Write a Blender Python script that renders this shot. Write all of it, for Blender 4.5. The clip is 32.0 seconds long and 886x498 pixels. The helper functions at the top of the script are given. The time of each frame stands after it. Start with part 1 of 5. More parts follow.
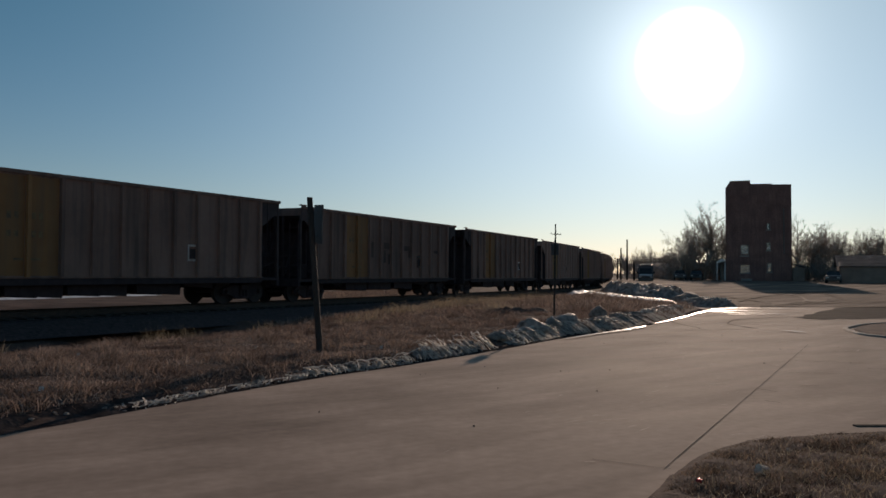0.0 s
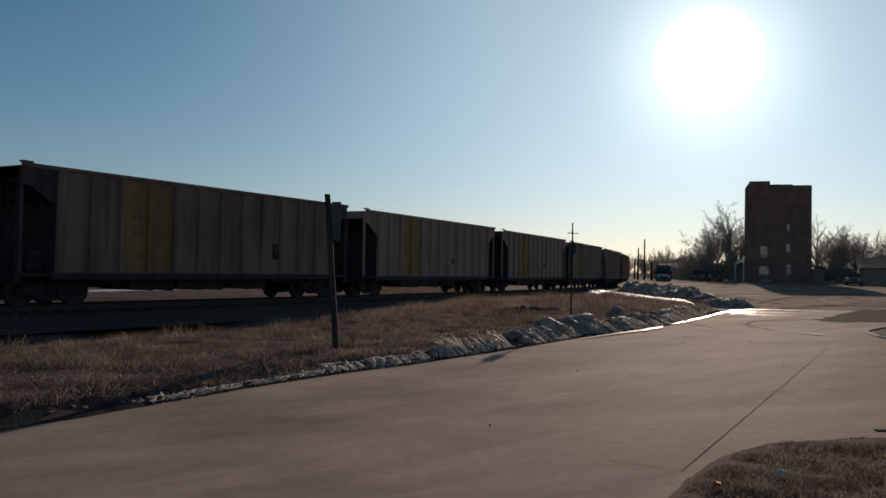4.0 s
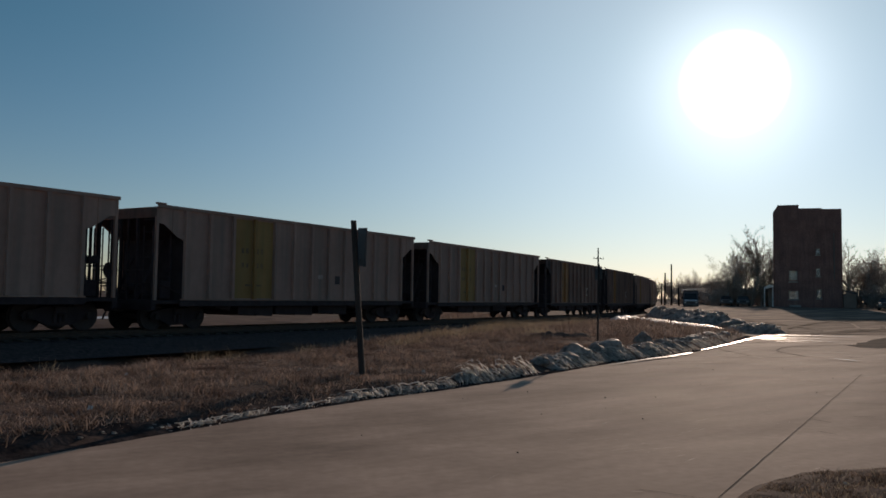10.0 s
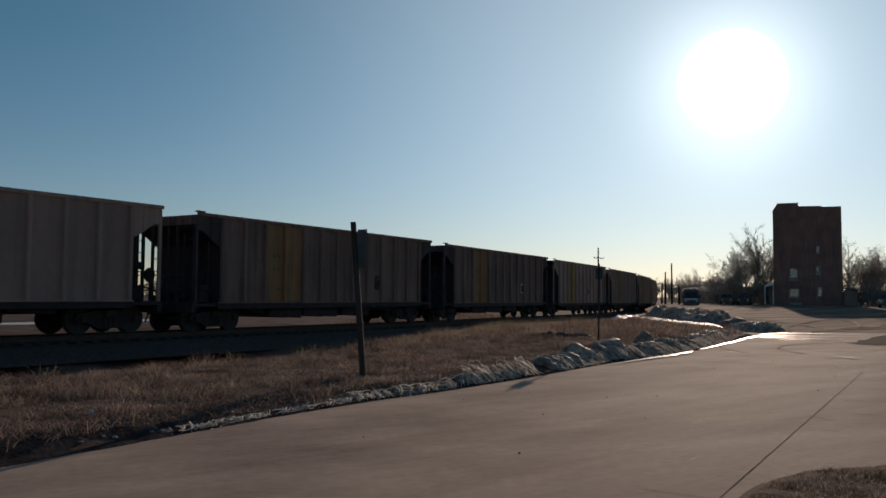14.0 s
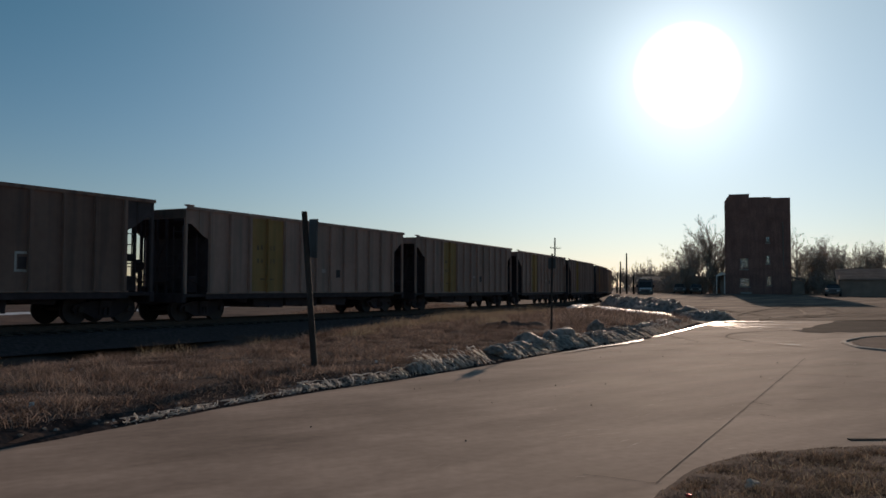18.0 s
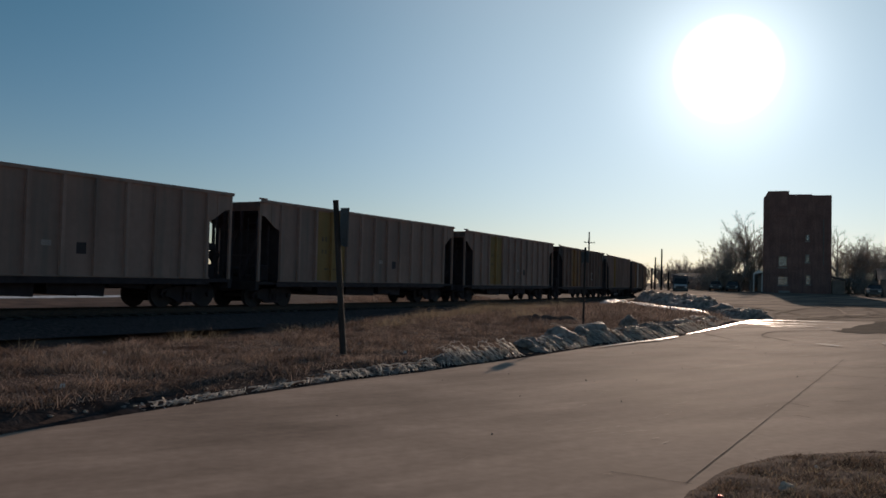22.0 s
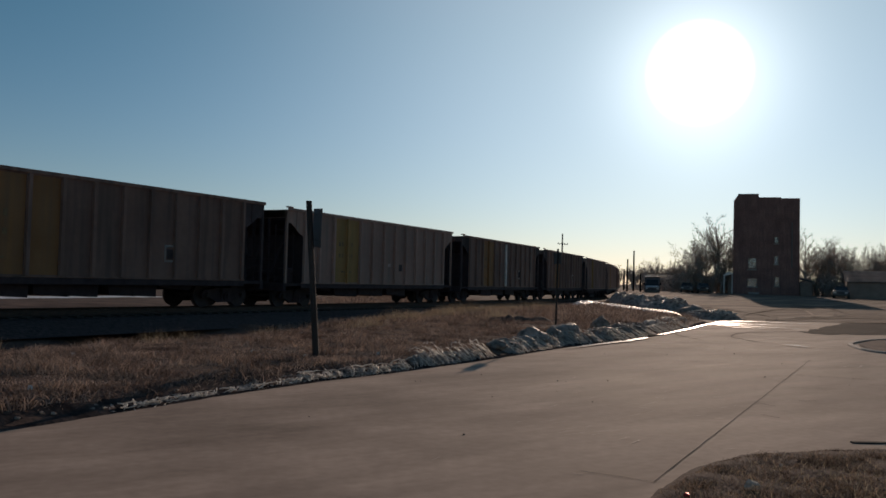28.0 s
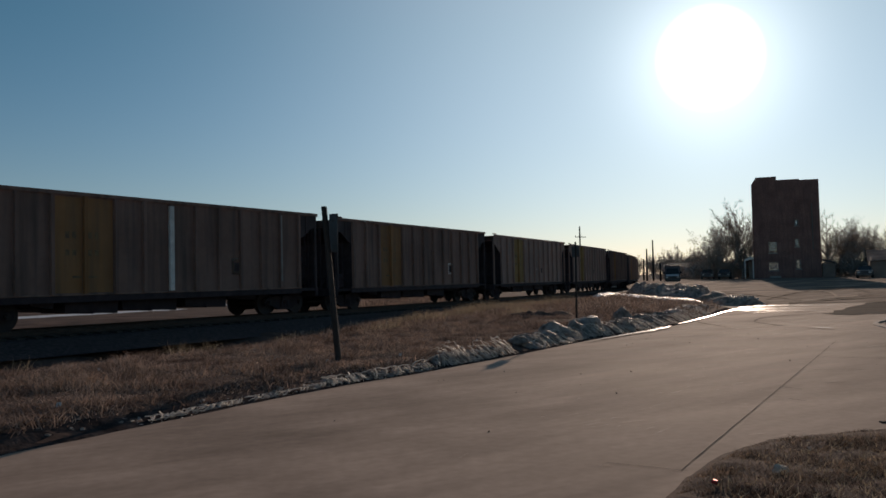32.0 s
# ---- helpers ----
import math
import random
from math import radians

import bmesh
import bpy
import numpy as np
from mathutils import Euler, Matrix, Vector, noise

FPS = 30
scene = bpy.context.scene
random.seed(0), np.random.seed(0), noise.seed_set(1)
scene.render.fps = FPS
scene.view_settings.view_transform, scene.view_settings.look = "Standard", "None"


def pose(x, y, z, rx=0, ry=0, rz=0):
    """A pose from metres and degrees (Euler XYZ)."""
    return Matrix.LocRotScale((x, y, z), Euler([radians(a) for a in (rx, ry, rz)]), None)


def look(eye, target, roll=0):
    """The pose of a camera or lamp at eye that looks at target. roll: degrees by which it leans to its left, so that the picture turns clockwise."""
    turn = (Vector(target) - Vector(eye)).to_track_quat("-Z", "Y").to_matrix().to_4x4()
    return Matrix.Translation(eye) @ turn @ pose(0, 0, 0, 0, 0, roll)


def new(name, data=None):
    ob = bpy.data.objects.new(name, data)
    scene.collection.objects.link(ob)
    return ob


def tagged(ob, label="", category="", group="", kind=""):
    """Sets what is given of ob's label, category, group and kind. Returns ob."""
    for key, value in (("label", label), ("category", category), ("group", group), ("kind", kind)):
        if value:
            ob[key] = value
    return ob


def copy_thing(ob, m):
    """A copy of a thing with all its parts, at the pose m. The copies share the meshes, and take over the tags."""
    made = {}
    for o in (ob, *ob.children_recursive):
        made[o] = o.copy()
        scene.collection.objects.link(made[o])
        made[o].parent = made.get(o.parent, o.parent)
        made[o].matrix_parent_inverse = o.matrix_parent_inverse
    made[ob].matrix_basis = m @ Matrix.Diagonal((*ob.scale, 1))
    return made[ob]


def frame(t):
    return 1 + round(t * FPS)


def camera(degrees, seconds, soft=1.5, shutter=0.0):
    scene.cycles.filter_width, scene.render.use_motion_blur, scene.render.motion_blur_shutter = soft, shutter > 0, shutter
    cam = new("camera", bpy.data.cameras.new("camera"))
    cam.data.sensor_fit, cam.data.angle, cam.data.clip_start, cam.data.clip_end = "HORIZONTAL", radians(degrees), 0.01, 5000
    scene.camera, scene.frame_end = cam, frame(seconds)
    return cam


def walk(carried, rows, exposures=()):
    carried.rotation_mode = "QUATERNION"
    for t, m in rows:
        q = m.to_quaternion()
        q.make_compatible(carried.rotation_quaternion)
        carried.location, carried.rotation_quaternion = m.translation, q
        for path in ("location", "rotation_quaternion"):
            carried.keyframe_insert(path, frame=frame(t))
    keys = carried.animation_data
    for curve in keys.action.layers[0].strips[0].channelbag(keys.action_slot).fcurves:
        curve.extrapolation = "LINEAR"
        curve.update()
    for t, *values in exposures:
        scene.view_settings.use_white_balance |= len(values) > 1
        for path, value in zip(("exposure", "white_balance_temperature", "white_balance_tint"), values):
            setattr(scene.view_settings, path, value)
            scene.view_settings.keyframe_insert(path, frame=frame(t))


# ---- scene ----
EXPO, KELVIN, TINT = -0.37, 6900, 13
cam = camera(58.00, 32.0, soft=1.6)
walk(cam, [
    (0.0, pose(-0.000, -0.000, 1.600, 91.669, -0.360, -0.000)),
    (0.5, pose(0.004, -0.004, 1.603, 92.084, -0.116, 0.431)),
    (1.0, pose(0.005, -0.008, 1.606, 92.318, -0.204, 0.981)),
    (1.5, pose(-0.002, 0.002, 1.606, 92.551, -0.411, 0.949)),
    (2.0, pose(-0.010, -0.001, 1.604, 92.622, -0.954, 1.308)),
    (2.5, pose(-0.013, 0.004, 1.603, 92.442, -0.775, 0.933)),
    (3.0, pose(-0.020, 0.013, 1.603, 91.819, -1.492, 1.212)),
    (3.5, pose(-0.019, 0.022, 1.603, 91.502, -1.330, 1.228)),
    (5.5, pose(0.017, 0.011, 1.601, 91.596, -0.059, 0.860)),
    (6.0, pose(0.014, 0.010, 1.603, 92.039, -0.517, 0.769)),
    (6.5, pose(0.003, 0.002, 1.605, 92.324, -0.556, 0.568)),
    (7.0, pose(-0.003, 0.001, 1.602, 92.547, -0.786, 1.497)),
    (7.5, pose(-0.005, -0.002, 1.597, 92.700, -0.836, 2.151)),
    (8.0, pose(-0.003, -0.001, 1.599, 92.875, -0.575, 2.251)),
    (8.5, pose(0.004, -0.005, 1.597, 92.726, -0.901, 2.203)),
    (9.0, pose(0.007, -0.002, 1.600, 92.842, -0.700, 1.589)),
    (9.5, pose(-0.002, -0.009, 1.598, 93.312, -0.550, 1.925)),
    (10.0, pose(-0.030, 0.027, 1.602, 93.324, -0.827, 2.941)),
    (10.5, pose(-0.042, 0.037, 1.602, 93.007, -0.652, 3.109)),
    (11.0, pose(-0.039, 0.042, 1.601, 92.750, -0.992, 2.736)),
    (11.5, pose(-0.042, 0.046, 1.602, 92.540, -0.352, 2.691)),
    (12.0, pose(-0.026, 0.034, 1.604, 92.901, 0.237, 2.428)),
    (12.5, pose(-0.030, 0.036, 1.603, 93.168, -0.243, 2.701)),
    (13.0, pose(-0.038, 0.029, 1.604, 93.644, -0.756, 2.946)),
    (13.5, pose(-0.030, 0.035, 1.602, 93.579, -0.349, 3.109)),
    (15.5, pose(-0.047, 0.049, 1.601, 92.584, -0.679, 2.506)),
    (16.0, pose(-0.053, 0.051, 1.599, 92.456, -0.255, 2.805)),
    (16.5, pose(-0.020, -0.003, 1.603, 92.833, 0.420, 0.857)),
    (17.0, pose(-0.022, -0.024, 1.607, 92.678, -0.159, 0.876)),
    (17.5, pose(0.014, -0.020, 1.603, 92.900, 0.236, 0.597)),
    (18.0, pose(0.090, 0.017, 1.597, 92.684, -0.223, 0.003)),
    (18.5, pose(0.153, 0.080, 1.593, 93.052, -1.139, 1.016)),
    (19.0, pose(0.176, 0.085, 1.593, 92.472, -1.530, 0.873)),
    (19.5, pose(0.144, 0.092, 1.588, 92.560, -1.389, 1.110)),
    (20.0, pose(0.137, 0.105, 1.585, 92.676, -1.666, 1.719)),
    (20.5, pose(0.125, 0.111, 1.584, 92.856, -1.653, 2.488)),
    (21.0, pose(0.117, 0.131, 1.584, 93.052, -1.497, 2.823)),
    (21.5, pose(0.112, 0.142, 1.581, 92.724, -1.617, 2.873)),
    (22.0, pose(0.131, 0.132, 1.580, 92.095, -1.365, 2.352)),
    (22.5, pose(0.134, 0.134, 1.585, 92.194, -1.171, 1.639)),
    (23.0, pose(0.125, 0.136, 1.584, 92.118, -1.164, 1.450)),
    (23.5, pose(0.131, 0.131, 1.584, 92.102, -0.539, 1.385)),
    (24.0, pose(0.132, 0.132, 1.584, 92.150, -0.526, 1.385)),
    (24.5, pose(0.134, 0.124, 1.582, 92.106, -0.326, 1.443)),
    (26.5, pose(0.139, 0.096, 1.581, 92.489, -0.774, 1.655)),
    (27.0, pose(0.142, 0.104, 1.578, 92.264, -0.845, 1.587)),
    (27.5, pose(0.140, 0.111, 1.579, 91.639, -1.443, 2.148)),
    (28.0, pose(0.145, 0.098, 1.582, 92.213, -1.482, 0.485)),
    (28.5, pose(0.149, 0.066, 1.576, 92.259, -1.455, 1.049)),
    (29.0, pose(0.162, 0.066, 1.573, 91.593, -0.521, 2.374)),
    (29.5, pose(0.170, 0.066, 1.576, 91.439, 1.237, 2.478)),
    (30.0, pose(0.166, 0.056, 1.577, 92.703, 0.789, 2.582)),
    (30.5, pose(0.163, 0.052, 1.579, 92.701, 0.500, 2.480)),
    (31.0, pose(0.166, 0.071, 1.577, 92.392, 0.936, 2.584)),
    (31.5, pose(0.161, 0.070, 1.576, 92.316, 1.487, 2.028)),
    (32.0, pose(0.163, 0.078, 1.578, 92.167, 1.312, 1.856)),
], exposures=[(0, EXPO, KELVIN, TINT), (32, EXPO, KELVIN, TINT)])

# ---- light: low winter sun ahead, clear sky ----
SUN_AZ, SUN_EL = radians(17.08), radians(14.4)
SUN_DIR = Vector((math.sin(SUN_AZ) * math.cos(SUN_EL), math.cos(SUN_AZ) * math.cos(SUN_EL), math.sin(SUN_EL)))


def build_light():
    world = bpy.data.worlds.new("winter_sky")
    scene.world = world
    world.use_nodes = True
    nt = world.node_tree
    bg = nt.nodes["Background"]
    sky = nt.nodes.new("ShaderNodeTexSky")
    sky.sky_type = "NISHITA"
    sky.sun_disc = False
    sky.sun_elevation = SUN_EL
    sky.sun_rotation = SUN_AZ
    sky.air_density, sky.dust_density, sky.ozone_density = 1.0, 0.05, 3.0
    tint = nt.nodes.new("ShaderNodeMix")
    tint.data_type, tint.blend_type = "RGBA", "MULTIPLY"
    tint.inputs["Factor"].default_value = 1.0
    low = nt.nodes.new("ShaderNodeTexCoord")
    up = nt.nodes.new("ShaderNodeSeparateXYZ")
    nt.links.new(low.outputs["Generated"], up.inputs[0])
    rise = nt.nodes.new("ShaderNodeMapRange")
    rise.inputs["From Max"].default_value = 0.30
    nt.links.new(up.outputs["Z"], rise.inputs["Value"])
    hue = nt.nodes.new("ShaderNodeMix")
    hue.data_type = "RGBA"
    hue.inputs["A"].default_value, hue.inputs["B"].default_value = (1.03, 0.97, 1.075, 1), (0.635, 0.985, 0.99, 1)
    nt.links.new(rise.outputs[0], hue.inputs["Factor"])
    nt.links.new(hue.outputs["Result"], tint.inputs["B"])
    nt.links.new(sky.outputs[0], tint.inputs["A"])
    nt.links.new(tint.outputs["Result"], bg.inputs["Color"])
    bg.inputs["Strength"].default_value = 0.075
    # the sun's own disc and its bright ring of haze
    tc = nt.nodes.new("ShaderNodeTexCoord")
    dot = nt.nodes.new("ShaderNodeVectorMath")
    dot.operation = "DOT_PRODUCT"
    nt.links.new(tc.outputs["Generated"], dot.inputs[0])
    dot.inputs[1].default_value = SUN_DIR
    disc = nt.nodes.new("ShaderNodeMapRange")
    disc.interpolation_type = "SMOOTHSTEP"
    nt.links.new(dot.outputs["Value"], disc.inputs["Value"])
    for key, v in (("From Min", math.cos(radians(3.65))), ("From Max", math.cos(radians(1.6))), ("To Min", 0.0), ("To Max", 3.0)):
        disc.inputs[key].default_value = v
    clamp = nt.nodes.new("ShaderNodeMath")
    clamp.operation = "MAXIMUM"
    clamp.inputs[1].default_value = 0.0
    nt.links.new(dot.outputs["Value"], clamp.inputs[0])
    total = disc.outputs[0]
    for power, strength in ((11.0, 0.54), (260.0, 0.75)):
        halo = nt.nodes.new("ShaderNodeMath")
        halo.operation = "POWER"
        nt.links.new(clamp.outputs[0], halo.inputs[0])
        halo.inputs[1].default_value = power
        gain = nt.nodes.new("ShaderNodeMath")
        gain.operation = "MULTIPLY_ADD"
        nt.links.new(halo.outputs[0], gain.inputs[0])
        gain.inputs[1].default_value = strength
        nt.links.new(total, gain.inputs[2])
        total = gain.outputs[0]
    glow = nt.nodes.new("ShaderNodeBackground")
    glow.inputs["Color"].default_value = (0.93, 1.0, 1.02, 1)
    nt.links.new(total, glow.inputs["Strength"])
    add = nt.nodes.new("ShaderNodeAddShader")
    nt.links.new(bg.outputs[0], add.inputs[0])
    nt.links.new(glow.outputs[0], add.inputs[1])
    nt.links.new(add.outputs[0], nt.nodes["World Output"].inputs["Surface"])
    sun = bpy.data.lights.new("sun", "SUN")
    sun.energy, sun.angle, sun.color = 3.2, radians(0.53), (1.0, 0.79, 0.635)
    lamp = new("sun", sun)
    lamp.matrix_world = look(SUN_DIR * 100, (0, 0, 0))


build_light()


# ---- materials ----
def material(name, a, b, scale=3.0, rough=0.8, metal=0.0, bump=0.2, fine=60.0, stretch=(1, 1, 1), vary=0.0, spec=0.5,
             rough_vary=0.1, grime=None, translucent=0.0, grain=0.28, island=0.0, streaks=()):
    """Two colours mixed by noise at two sizes, with relief; vary: how far objects differ in brightness."""
    m = bpy.data.materials.new(name)
    m.use_nodes = True
    nt = m.node_tree
    n, l = nt.nodes, nt.links
    bsdf = n["Principled BSDF"]
    tc = n.new("ShaderNodeTexCoord")
    mp = n.new("ShaderNodeMapping")
    mp.inputs["Scale"].default_value = stretch
    l.new(tc.outputs["Object"], mp.inputs["Vector"])
    big = n.new("ShaderNodeTexNoise")
    big.inputs["Scale"].default_value, big.inputs["Detail"].default_value = scale, 6.0
    small = n.new("ShaderNodeTexNoise")
    small.inputs["Scale"].default_value, small.inputs["Detail"].default_value = fine, 4.0
    l.new(mp.outputs[0], big.inputs["Vector"])
    l.new(mp.outputs[0], small.inputs["Vector"])
    ramp = n.new("ShaderNodeMapRange")
    ramp.inputs["From Min"].default_value, ramp.inputs["From Max"].default_value = 0.32, 0.68
    l.new(big.outputs["Fac"], ramp.inputs["Value"])
    mix = n.new("ShaderNodeMix")
    mix.data_type = "RGBA"
    mix.inputs["A"].default_value, mix.inputs["B"].default_value = (*a, 1), (*b, 1)
    l.new(ramp.outputs[0], mix.inputs["Factor"])
    gr = n.new("ShaderNodeMapRange")
    for k, v in (("From Min", 0.25), ("From Max", 0.75), ("To Min", 1 - grain), ("To Max", 1 + grain)):
        gr.inputs[k].default_value = v
    l.new(small.outputs["Fac"], gr.inputs["Value"])
    val = gr.outputs[0]
    for turn, size, amount in streaks:
        # long faint streaks along one heading
        ms_ = n.new("ShaderNodeMapping")
        ms_.vector_type = "TEXTURE"
        ms_.inputs["Rotation"].default_value = (0, 0, radians(-turn))
        ms_.inputs["Scale"].default_value = (size, size / 0.07, 1)
        l.new(tc.outputs["Object"], ms_.inputs["Vector"])
        sn = n.new("ShaderNodeTexNoise")
        sn.inputs["Scale"].default_value, sn.inputs["Detail"].default_value = 1.0, 5.0
        sn.inputs["Distortion"].default_value = 0.6
        l.new(ms_.outputs[0], sn.inputs["Vector"])
        sv = n.new("ShaderNodeMapRange")
        for k, v in (("From Min", 0.3), ("From Max", 0.7), ("To Min", 1 - amount), ("To Max", 1 + amount)):
            sv.inputs[k].default_value = v
        l.new(sn.outputs["Fac"], sv.inputs["Value"])
        mu = n.new("ShaderNodeMath")
        mu.operation = "MULTIPLY"
        l.new(val, mu.inputs[0])
        l.new(sv.outputs[0], mu.inputs[1])
        val = mu.outputs[0]
    if vary:
        info = n.new("ShaderNodeObjectInfo")
        vr = n.new("ShaderNodeMapRange")
        vr.inputs["To Min"].default_value, vr.inputs["To Max"].default_value = 1 - vary, 1 + vary
        l.new(info.outputs["Random"], vr.inputs["Value"])
        mu = n.new("ShaderNodeMath")
        mu.operation = "MULTIPLY"
        l.new(val, mu.inputs[0])
        l.new(vr.outputs[0], mu.inputs[1])
        val = mu.outputs[0]
    if island:
        geo = n.new("ShaderNodeNewGeometry")
        vr = n.new("ShaderNodeMapRange")
        vr.inputs["To Min"].default_value, vr.inputs["To Max"].default_value = 1 - island, 1 + island
        l.new(geo.outputs["Random Per Island"], vr.inputs["Value"])
        mu = n.new("ShaderNodeMath")
        mu.operation = "MULTIPLY"
        l.new(val, mu.inputs[0])
        l.new(vr.outputs[0], mu.inputs[1])
        val = mu.outputs[0]
    hsv = n.new("ShaderNodeHueSaturation")
    l.new(mix.outputs["Result"], hsv.inputs["Color"])
    l.new(val, hsv.inputs["Value"])
    col = hsv.outputs[0]
    if grime:
        # streaks running down the surface
        mp2 = n.new("ShaderNodeMapping")
        mp2.inputs["Scale"].default_value = (1.6, 1.6, 0.12)
        l.new(tc.outputs["Object"], mp2.inputs["Vector"])
        st = n.new("ShaderNodeTexNoise")
        st.inputs["Scale"].default_value, st.inputs["Detail"].default_value = 2.2, 5.0
        l.new(mp2.outputs[0], st.inputs["Vector"])
        sr = n.new("ShaderNodeMapRange")
        for k, v in (("From Min", 0.45), ("From Max", 0.75), ("To Max", 0.75)):
            sr.inputs[k].default_value = v
        l.new(st.outputs["Fac"], sr.inputs["Value"])
        m2 = n.new("ShaderNodeMix")
        m2.data_type = "RGBA"
        m2.inputs["B"].default_value = (*grime, 1)
        l.new(sr.outputs[0], m2.inputs["Factor"])
        l.new(col, m2.inputs["A"])
        col = m2.outputs["Result"]
    l.new(col, bsdf.inputs["Base Color"])
    rr = n.new("ShaderNodeMapRange")
    rr.inputs["To Min"].default_value, rr.inputs["To Max"].default_value = max(0.02, rough - rough_vary), min(1, rough + rough_vary)
    l.new(big.outputs["Fac"], rr.inputs["Value"])
    l.new(rr.outputs[0], bsdf.inputs["Roughness"])
    bsdf.inputs["Metallic"].default_value = metal
    bsdf.inputs["Specular IOR Level"].default_value = spec
    if streaks:
        # polished and dusty stretches differ in sheen as well
        sh = n.new("ShaderNodeMath")
        sh.operation = "MULTIPLY"
        sh.inputs[1].default_value = spec
        l.new(val, sh.inputs[0])
        l.new(sh.outputs[0], bsdf.inputs["Specular IOR Level"])
    if bump:
        bp = n.new("ShaderNodeBump")
        bp.inputs["Strength"].default_value, bp.inputs["Distance"].default_value = bump, 0.02
        l.new(small.outputs["Fac"], bp.inputs["Height"])
        l.new(bp.outputs[0], bsdf.inputs["Normal"])
    if translucent:
        tr = n.new("ShaderNodeBsdfTranslucent")
        l.new(col, tr.inputs["Color"])
        ms = n.new("ShaderNodeMixShader")
        ms.inputs[0].default_value = translucent
        l.new(bsdf.outputs[0], ms.inputs[1])
        l.new(tr.outputs[0], ms.inputs[2])
        l.new(ms.outputs[0], n["Material Output"].inputs["Surface"])
    return m


def glass(name, tint=(0.9, 0.95, 1.0), rough=0.03):
    m = bpy.data.materials.new(name)
    m.use_nodes = True
    b = m.node_tree.nodes["Principled BSDF"]
    b.inputs["Base Color"].default_value = (*tint, 1)
    b.inputs["Roughness"].default_value = rough
    b.inputs["Transmission Weight"].default_value = 0.85
    return m


M_SOIL = material("dry_winter_turf", (0.072, 0.048, 0.040), (0.15, 0.102, 0.082), 0.7, 0.95, bump=0.8, fine=14, spec=0.04)
M_ROAD = material("worn_concrete", (0.243, 0.178, 0.136), (0.425, 0.317, 0.246), 0.55, 0.88, bump=0.05, fine=9, spec=0.06, rough_vary=0.12, grain=0.10, streaks=((44, 0.50, 0.12), (66, 1.2, 0.16), (30, 1.8, 0.16), (54, 0.16, 0.06)))
M_LOT = material("dusty_gravel_lot", (0.10, 0.072, 0.055), (0.27, 0.196, 0.148), 0.3, 0.95, bump=0.9, fine=3, spec=0.022, stretch=(0.35, 1.0, 1.0), streaks=((75, 1.0, 0.38), (40, 1.6, 0.30)))
M_ASPHALT = material("dark_damp_asphalt", (0.05, 0.042, 0.036), (0.10, 0.082, 0.068), 0.5, 0.95, bump=0.2, fine=9, spec=0.008, stretch=(0.3, 1.0, 1.0))
M_JOINT = material("joint_tar", (0.05, 0.041, 0.034), (0.09, 0.074, 0.061), 4, 0.95, bump=0.1, spec=0.05)
M_MUD = material("wet_dark_mud", (0.024, 0.02, 0.02), (0.075, 0.061, 0.057), 3.5, 0.95, bump=0.8, fine=18, spec=0.0)
M_KERB = material("kerb_concrete", (0.27, 0.215, 0.175), (0.40, 0.33, 0.27), 2, 0.9, bump=0.4)
M_BALLAST = material("grey_ballast", (0.045, 0.034, 0.033), (0.10, 0.078, 0.074), 9, 0.95, bump=1.0, fine=22, spec=0.2)
M_RAIL = material("rusty_rail_steel", (0.05, 0.034, 0.026), (0.09, 0.06, 0.045), 8, 0.7, metal=0.2, bump=0.15)
M_TIE = material("creosoted_timber", (0.03, 0.025, 0.022), (0.06, 0.05, 0.042), 5, 0.9, bump=0.5, vary=0.25)
M_SNOW = material("dirty_snow", (0.20, 0.158, 0.13), (0.68, 0.585, 0.51), 5.0, 0.55, bump=0.7, fine=18, spec=0.3, translucent=0.45)
M_CLOD = material("sooty_old_snow", (0.16, 0.125, 0.10), (0.48, 0.41, 0.355), 5.0, 0.7, bump=0.8, fine=16, spec=0.3, translucent=0.35)
M_RIB = material("glazed_melting_snow", (0.76, 0.72, 0.67), (0.90, 0.86, 0.81), 9.0, 0.38, bump=0.0, spec=0.5, translucent=0.78)
M_ICE = material("wet_grey_ice", (0.50, 0.48, 0.46), (0.72, 0.71, 0.70), 1.5, 0.5, bump=0.3, fine=10, spec=0.3)
M_GRASS = material("dead_grass", (0.16, 0.109, 0.088), (0.44, 0.326, 0.258), 1.3, 0.85, bump=0.0, fine=7, spec=0.1, translucent=0.3, island=0.55)
M_WEED = material("straw_weeds", (0.34, 0.26, 0.17), (0.50, 0.40, 0.28), 1.5, 0.85, bump=0.0, fine=9, spec=0.1, translucent=0.3, island=0.4)
M_BARK = material("winter_bark", (0.31, 0.25, 0.205), (0.43, 0.355, 0.30), 6, 0.95, bump=0.3, vary=0.2)
M_POST = material("weathered_timber_post", (0.03, 0.024, 0.021), (0.058, 0.047, 0.041), 6, 0.9, bump=0.5, stretch=(1, 1, 0.15))
M_STEEL = material("weathered_steel", (0.12, 0.11, 0.10), (0.22, 0.20, 0.18), 5, 0.6, metal=0.5, bump=0.2)
M_LIGHTCAR = material("faded_tan_paint", (0.355, 0.222, 0.180), (0.425, 0.277, 0.227), 0.5, 0.75, bump=0.1, fine=5, vary=0.12, grime=(0.22, 0.175, 0.15), spec=0.25, grain=0.07)
M_DARKCAR = material("sooty_brown_grey_paint", (0.225, 0.136, 0.108), (0.30, 0.19, 0.153), 0.5, 0.8, bump=0.1, fine=5, vary=0.15, grime=(0.10, 0.075, 0.065), spec=0.25, grain=0.07)
